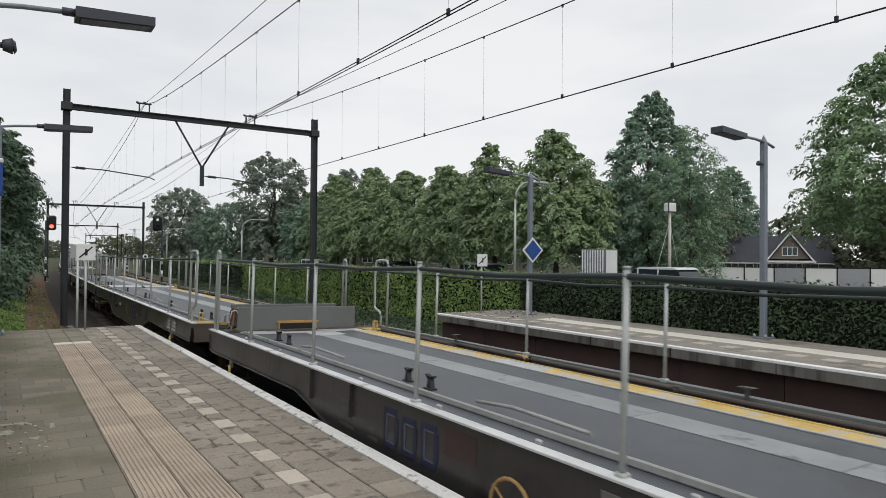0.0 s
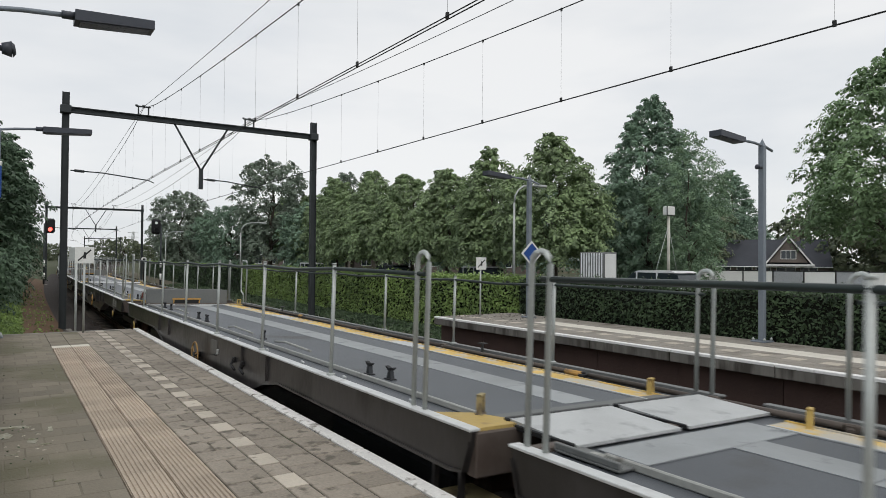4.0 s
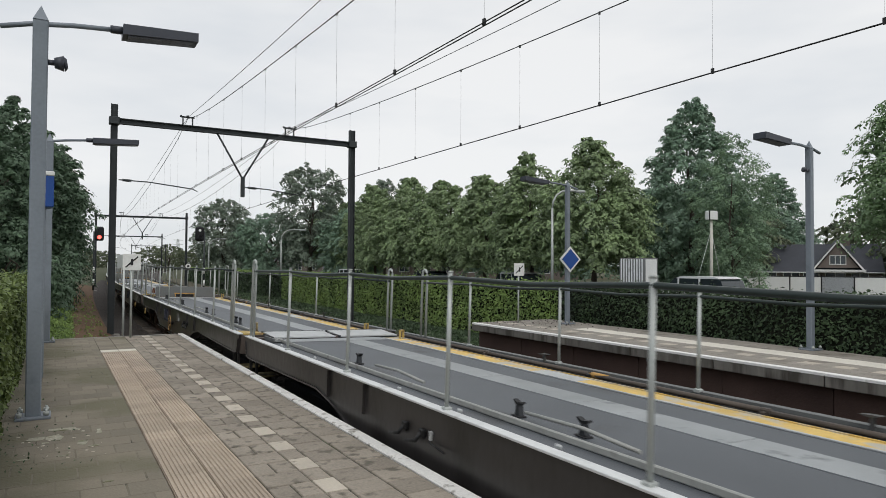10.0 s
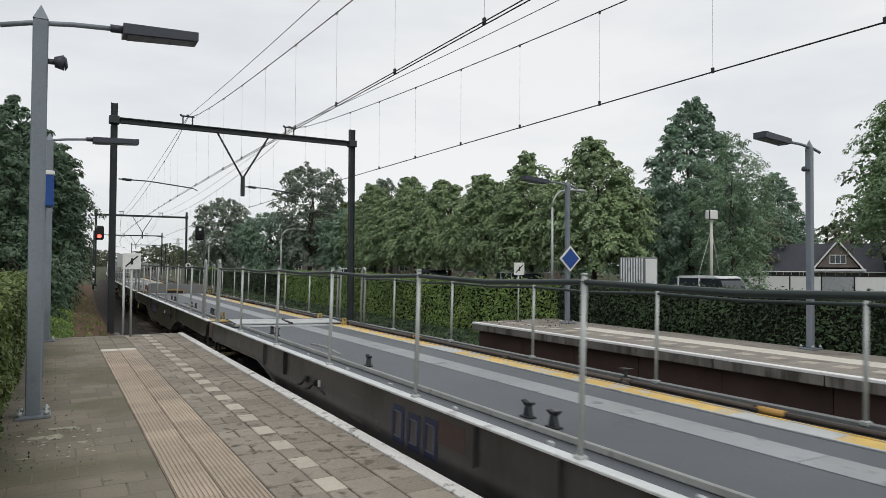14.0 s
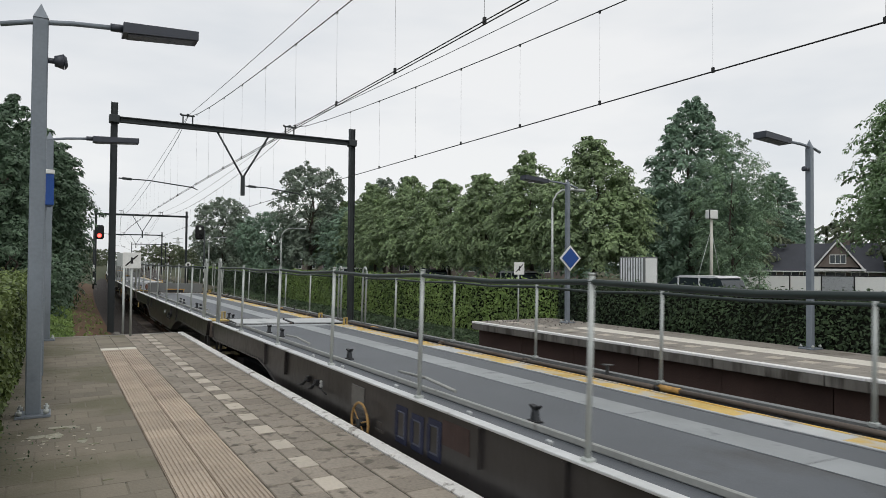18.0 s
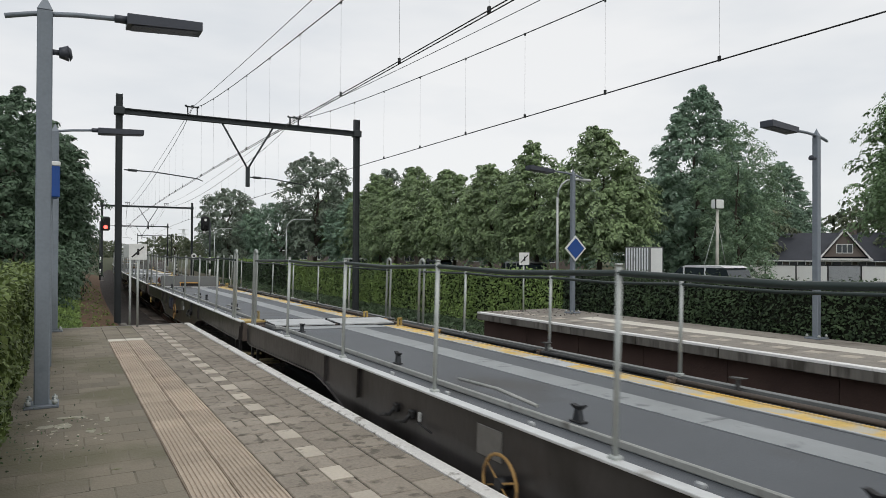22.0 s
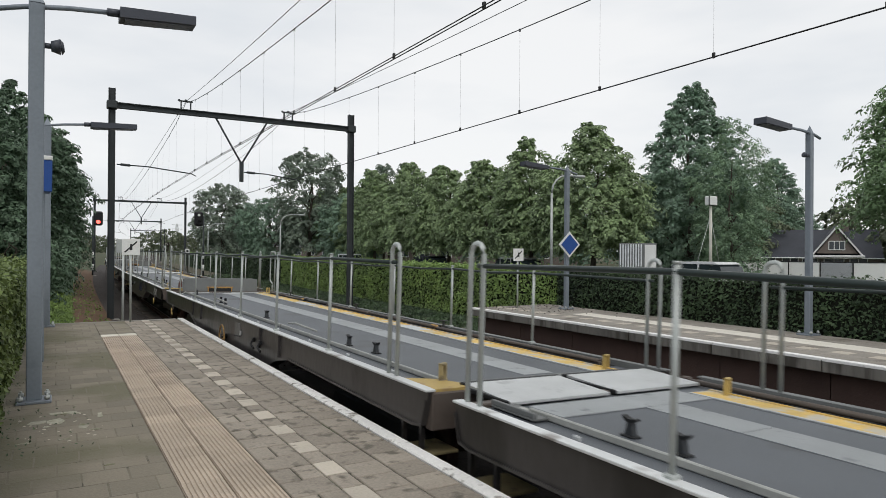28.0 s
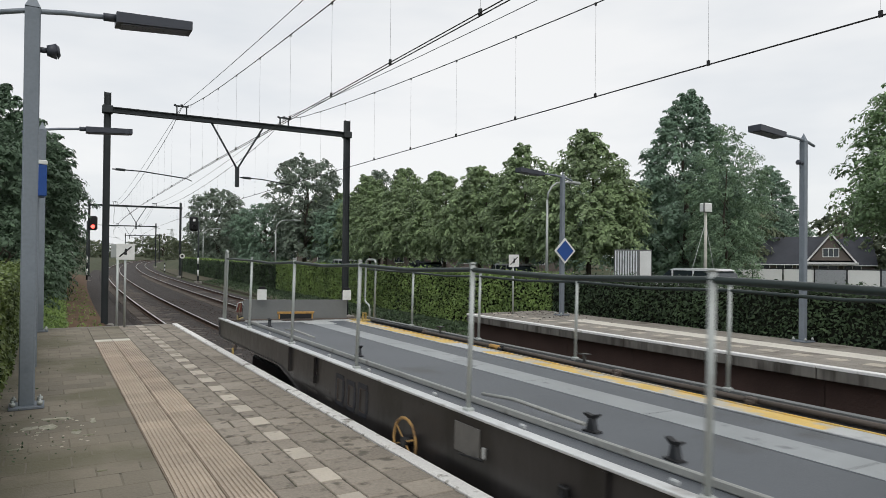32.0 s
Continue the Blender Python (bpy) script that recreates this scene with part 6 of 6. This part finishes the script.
        hook = kept(("hook", F, side), lambda: Geo().tube([(hx, at(vh), 0.82), (hx, at(vh), 0.70), (hx, at(vh + 0.03), 0.655), (hx, at(vh + 0.075), 0.65), (hx, at(vh + 0.10), 0.69)], 0.022, 8, 0.012).mesh("tow_hook", YELLOW))
        part("hook_plate", kept(("hookp", F, side), lambda: Geo().box(*s(0.045), *ranged(vh - 0.045, vh + 0.045), 0.78, 0.88, 0.012).mesh("hook_plate", SILL_PALE)), top, "grey hook plate")
        part("tow_hook", hook, top, "yellow tow hook")
        for n, (a, b) in enumerate(((1.33, 1.72), (1.83, 2.15)) if F * side < 0 else ()):
            panel = part("notice", kept(("notice", F, side, n), lambda: Geo().box(*s(0.008), *ranged(a, b), 0.90, 1.13, 0.002).mesh("notice", NOTICE)), top, "grey notice panel")
            for r in range(3):
                part("notice_line", kept(("nline", F, side, n, r), lambda: Geo().box(*s(0.011), *ranged(a + 0.03, b - 0.03 - 0.04 * r), 0.93 + 0.065 * r, 0.965 + 0.065 * r).mesh("notice_line", PRINT)), panel, "pale bar of small print")
        for v in ((8.42 + d, 8.73 + d) if F > 0 else (9.32 + d, 9.71 + d)):
            part("lever", kept(("lever", F, side, round(v, 1)), lambda: Geo().box(*s(0.04), *ranged(v - 0.05, v + 0.03), 0.93, 1.0, 0.008).tube([(s(0.03)[0], at(v), 0.97), (s(0.07)[0], at(v + 0.02), 0.90), (s(0.07)[0], at(v + 0.2), 0.86)], 0.018, 6).mesh("lever", BLACK)), top, "black brake lever")
        vt = d + (8.45 if F < 0 else 8.27)
        part("tab", kept(("tab", F, side), lambda: Geo().box(*s(0.03), *ranged(vt - 0.014, vt + 0.014), 0.93, 1.01, 0.006).mesh("tab", PLATE)), top, "small pale tab")
        part("pull_rod", kept(("pull", F, side), lambda: Geo().tube([(s(0.03)[0], at(vt), 0.92), (s(0.05)[0], at(vt - 0.28), 0.90)], 0.009, 6).mesh("pull_rod", BLACK)), top, "thin black pull rod")
        if logo and side < 0:
            for n, (a, b, rows) in enumerate(((4.72, 5.0, 4), (5.28, 5.46, 2)) if F < 0 else ((7.05, 7.33, 4), (6.6, 6.78, 2))):
                for r in range(rows):
                    part("stencil_line", kept(("stencil", F, n, r), lambda: Geo().box(*s(0.004), *ranged(a + d + 0.03 * (r % 2), b + d - 0.04 * (r % 3)), 0.76 + 0.075 * r, 0.79 + 0.075 * r).mesh("stencil_line", STENCIL)), top, "faint bar of stencilled print")
            c = d + (6.0 if F < 0 else 5.93)
            fill, edge = (LOGO, LOGO_EDGE) if logo == 2 else (LOGO_FAINT, SILL_PALE)
            sgn = 1 if F > 0 else -1
            for k in range(3):
                v = c + (k - 1) * 0.30 * -sgn
                h = (1.10, 1.08, 1.10)[k]
                z0, lo, hi, w = 0.765, v - 0.12, v + 0.12, 0.055
                part("marking", kept(("mark", F, k, logo), lambda: Geo().box(*s(0.006), *ranged(lo, lo + w), z0, h, 0.002).box(*s(0.006), *ranged(hi - w, hi), z0 + w, h - w, 0.002).box(*s(0.0055), *ranged(lo + w, hi - 0.02), z0, z0 + w, 0.002).box(*s(0.0055), *ranged(lo + w, hi - 0.02), h - w, h, 0.002).mesh("marking", fill)), top, "dark blue block marking")
                part("marking_edge", kept(("medge", F, k, logo), lambda: Geo().box(*s(0.008), *ranged(lo + w - 0.006, lo + w + 0.006), z0 + w, h - w).box(*s(0.008), *ranged(lo + w, hi - w), z0 + w - 0.006, z0 + w + 0.006).box(*s(0.008), *ranged(lo + w, hi - w), h - w - 0.006, h - w + 0.006).mesh("marking_edge", edge)), top, "pale edge of the marking")
        if wheel and side < 0:
            v = d + (7.38 if F < 0 else 6.95)
            ring = [(side * 1.55, at(v) + 0.20 * math.cos(a), 0.80 + 0.20 * math.sin(a)) for a in [2 * math.pi * q / 20 for q in range(21)]]
            hw = part("handwheel", kept(("hw", F), lambda: Geo().tube(ring, 0.013, 8, cap=False).tube([ring[2], ring[12]], 0.008, 6).tube([ring[9], ring[19]], 0.008, 6).mesh("handwheel", WHEEL_PAINT)), top, "rusty orange brake handwheel")
            part("hub", kept(("hub", F), lambda: Geo().tube([(side * 1.45, at(v), 0.80), (side * 1.57, at(v), 0.80)], 0.045, 10).mesh("hub", BLACK)), hw)
            part("data_plate", kept(("dplate", F), lambda: Geo().box(*s(0.01), *(ranged(v + 0.66, v + 1.0) if F < 0 else ranged(v + 0.1, v + 0.42)), 0.90, 1.12, 0.003).mesh("data_plate", NOTICE)), top, "grey data plate")
    if logo == 2:
        part("red_patch", kept(("redp", F), lambda: Geo().box(-1.464, -1.459, *(ranged(5.1 + d, 5.5 + d) if F > 0 else ranged(6.5 + d, 6.9 + d)), 0.93, 1.13).mesh("red_patch", mat("faded_red_patch", (0.058, 0.034, 0.031), 0.5, vary=0.4, scale=5))), top, "faded red patch")

    # bogie under the deep end
    for vb in (2.0, LONG - 2.0):
        bg = part("bogie", kept(("bogie", F, vb < 5), lambda: Geo().box(-1.05, -0.90, *ranged(vb - 1.2, vb + 1.2), 0.42, 0.62, 0.03).box(0.90, 1.05, *ranged(vb - 1.2, vb + 1.2), 0.42, 0.62, 0.03).box(-0.9, 0.9, *ranged(vb - 0.2, vb + 0.2), 0.45, 0.68, 0.03).mesh("bogie", BLACK)), top, "black bogie frame")
        for v in (vb - 0.9, vb + 0.9):
            part("wheelset", kept(("wheels", round(v, 2), F), lambda: Geo().disc((-0.75, at(v), 0.365), 0, 0.365, 0.13, 24).disc((0.75, at(v), 0.365), 0, 0.365, 0.13, 24).tube([(-0.9, at(v), 0.365), (0.9, at(v), 0.365)], 0.08, 10).mesh("wheelset", RAIL_SIDE)), bg, "rusty wheelset")
    return top


# which wagons show a handwheel (W) and how strong the marking on the sill is (0, 1 faded, 2 clear)
LOOKS = {-1: (1, 2), 0: (0, 2), 1: (1, 1), 2: (1, 1), 4: (1, 1), 5: (1, 2), 6: (0, 1), 7: (1, 2), 8: (0, 0), 9: (1, 2), 10: (0, 2), 11: (1, 1), 12: (0, 2), 14: (0, 0), 15: (0, 1), 16: (1, 2), 17: (0, 0), 18: (1, 2), 19: (0, 1), 20: (1, 0), 21: (1, 2), 22: (0, 0), 23: (0, 2), 24: (0, 0), 26: (1, 1), 29: (1, 0), 30: (0, 0), 31: (1, 1)}
TRAIN = []
for i in range(-4, 32):
    w, mark = LOOKS.get(i, ((i * 7) % 3 == 0, (i * 5) % 3))
    lead = i % 2 == 0
    ob = wagon(1 if lead else -1, bool(w), int(mark), 100 + i)
    middle = PAIR * (i // 2) + (LONG / 2 - 0.05 if lead else 30.42 - LONG / 2)
    TRAIN.append((ob, middle))
    if i == 31:
        for x in (-0.75, 0.95):
            tail = part("tail_board", Geo().box(x - 0.09, x + 0.09, LONG / 2 - 0.20, LONG / 2 - 0.18, FLOOR + 0.40, FLOOR + 0.60, 0.01).mesh("tail_board", SIGN_WHITE), ob, "white tail board on the last wagon")
            part("handle", Geo().box(x - 0.06, x + 0.06, LONG / 2 - 0.205, LONG / 2 - 0.175, FLOOR + 0.60, FLOOR + 0.65, 0.01).mesh("handle", BLACK), tail)

build_platform()
build_far_platform()


def motions():
    """The train runs past and gathers speed."""
    slips = ((0, 0.05), (1, -0.19), (2, 0.14), (3, 0.24), (4, 0.10), (5, 0.0), (6, 0.0), (7, 0.22), (8, -0.18), (9, 0.14), (10, 0.18), (11, -0.02), (12, 0.0), (13, -0.23), (14, -0.13), (15.5, -0.06), (17, 0.0), (18, 0.08), (19, -0.17),
             (20, -0.07), (21, 0.26), (22, 0.35), (23, 0.15), (24, 0.28), (25, 0.0), (26, -0.15), (27.5, -0.45), (28, 0.09), (29, -0.33), (30, 0.06), (31, 0.25), (32, 0.02))

    def gone(t, slip):
        q = t / 16 - 1
        return 221.8967 + 251.7502 * q + 17.604 * q * q - 0.3214 * q ** 3 + 0.0457 * q ** 4 + slip

    for ob, middle in TRAIN:
        rows = []
        for k, slip in slips:
            p, a = along(middle - gone(k, slip), TRACK_1)
            rows.append((k, Matrix.Translation((p.x, p.y, RAIL_Z)) @ pose(0, 0, 0, 0, 0, -math.degrees(a)) @ pose(0, 0, 0, 0, CANT, 0)))
        walk(ob, rows)


motions()
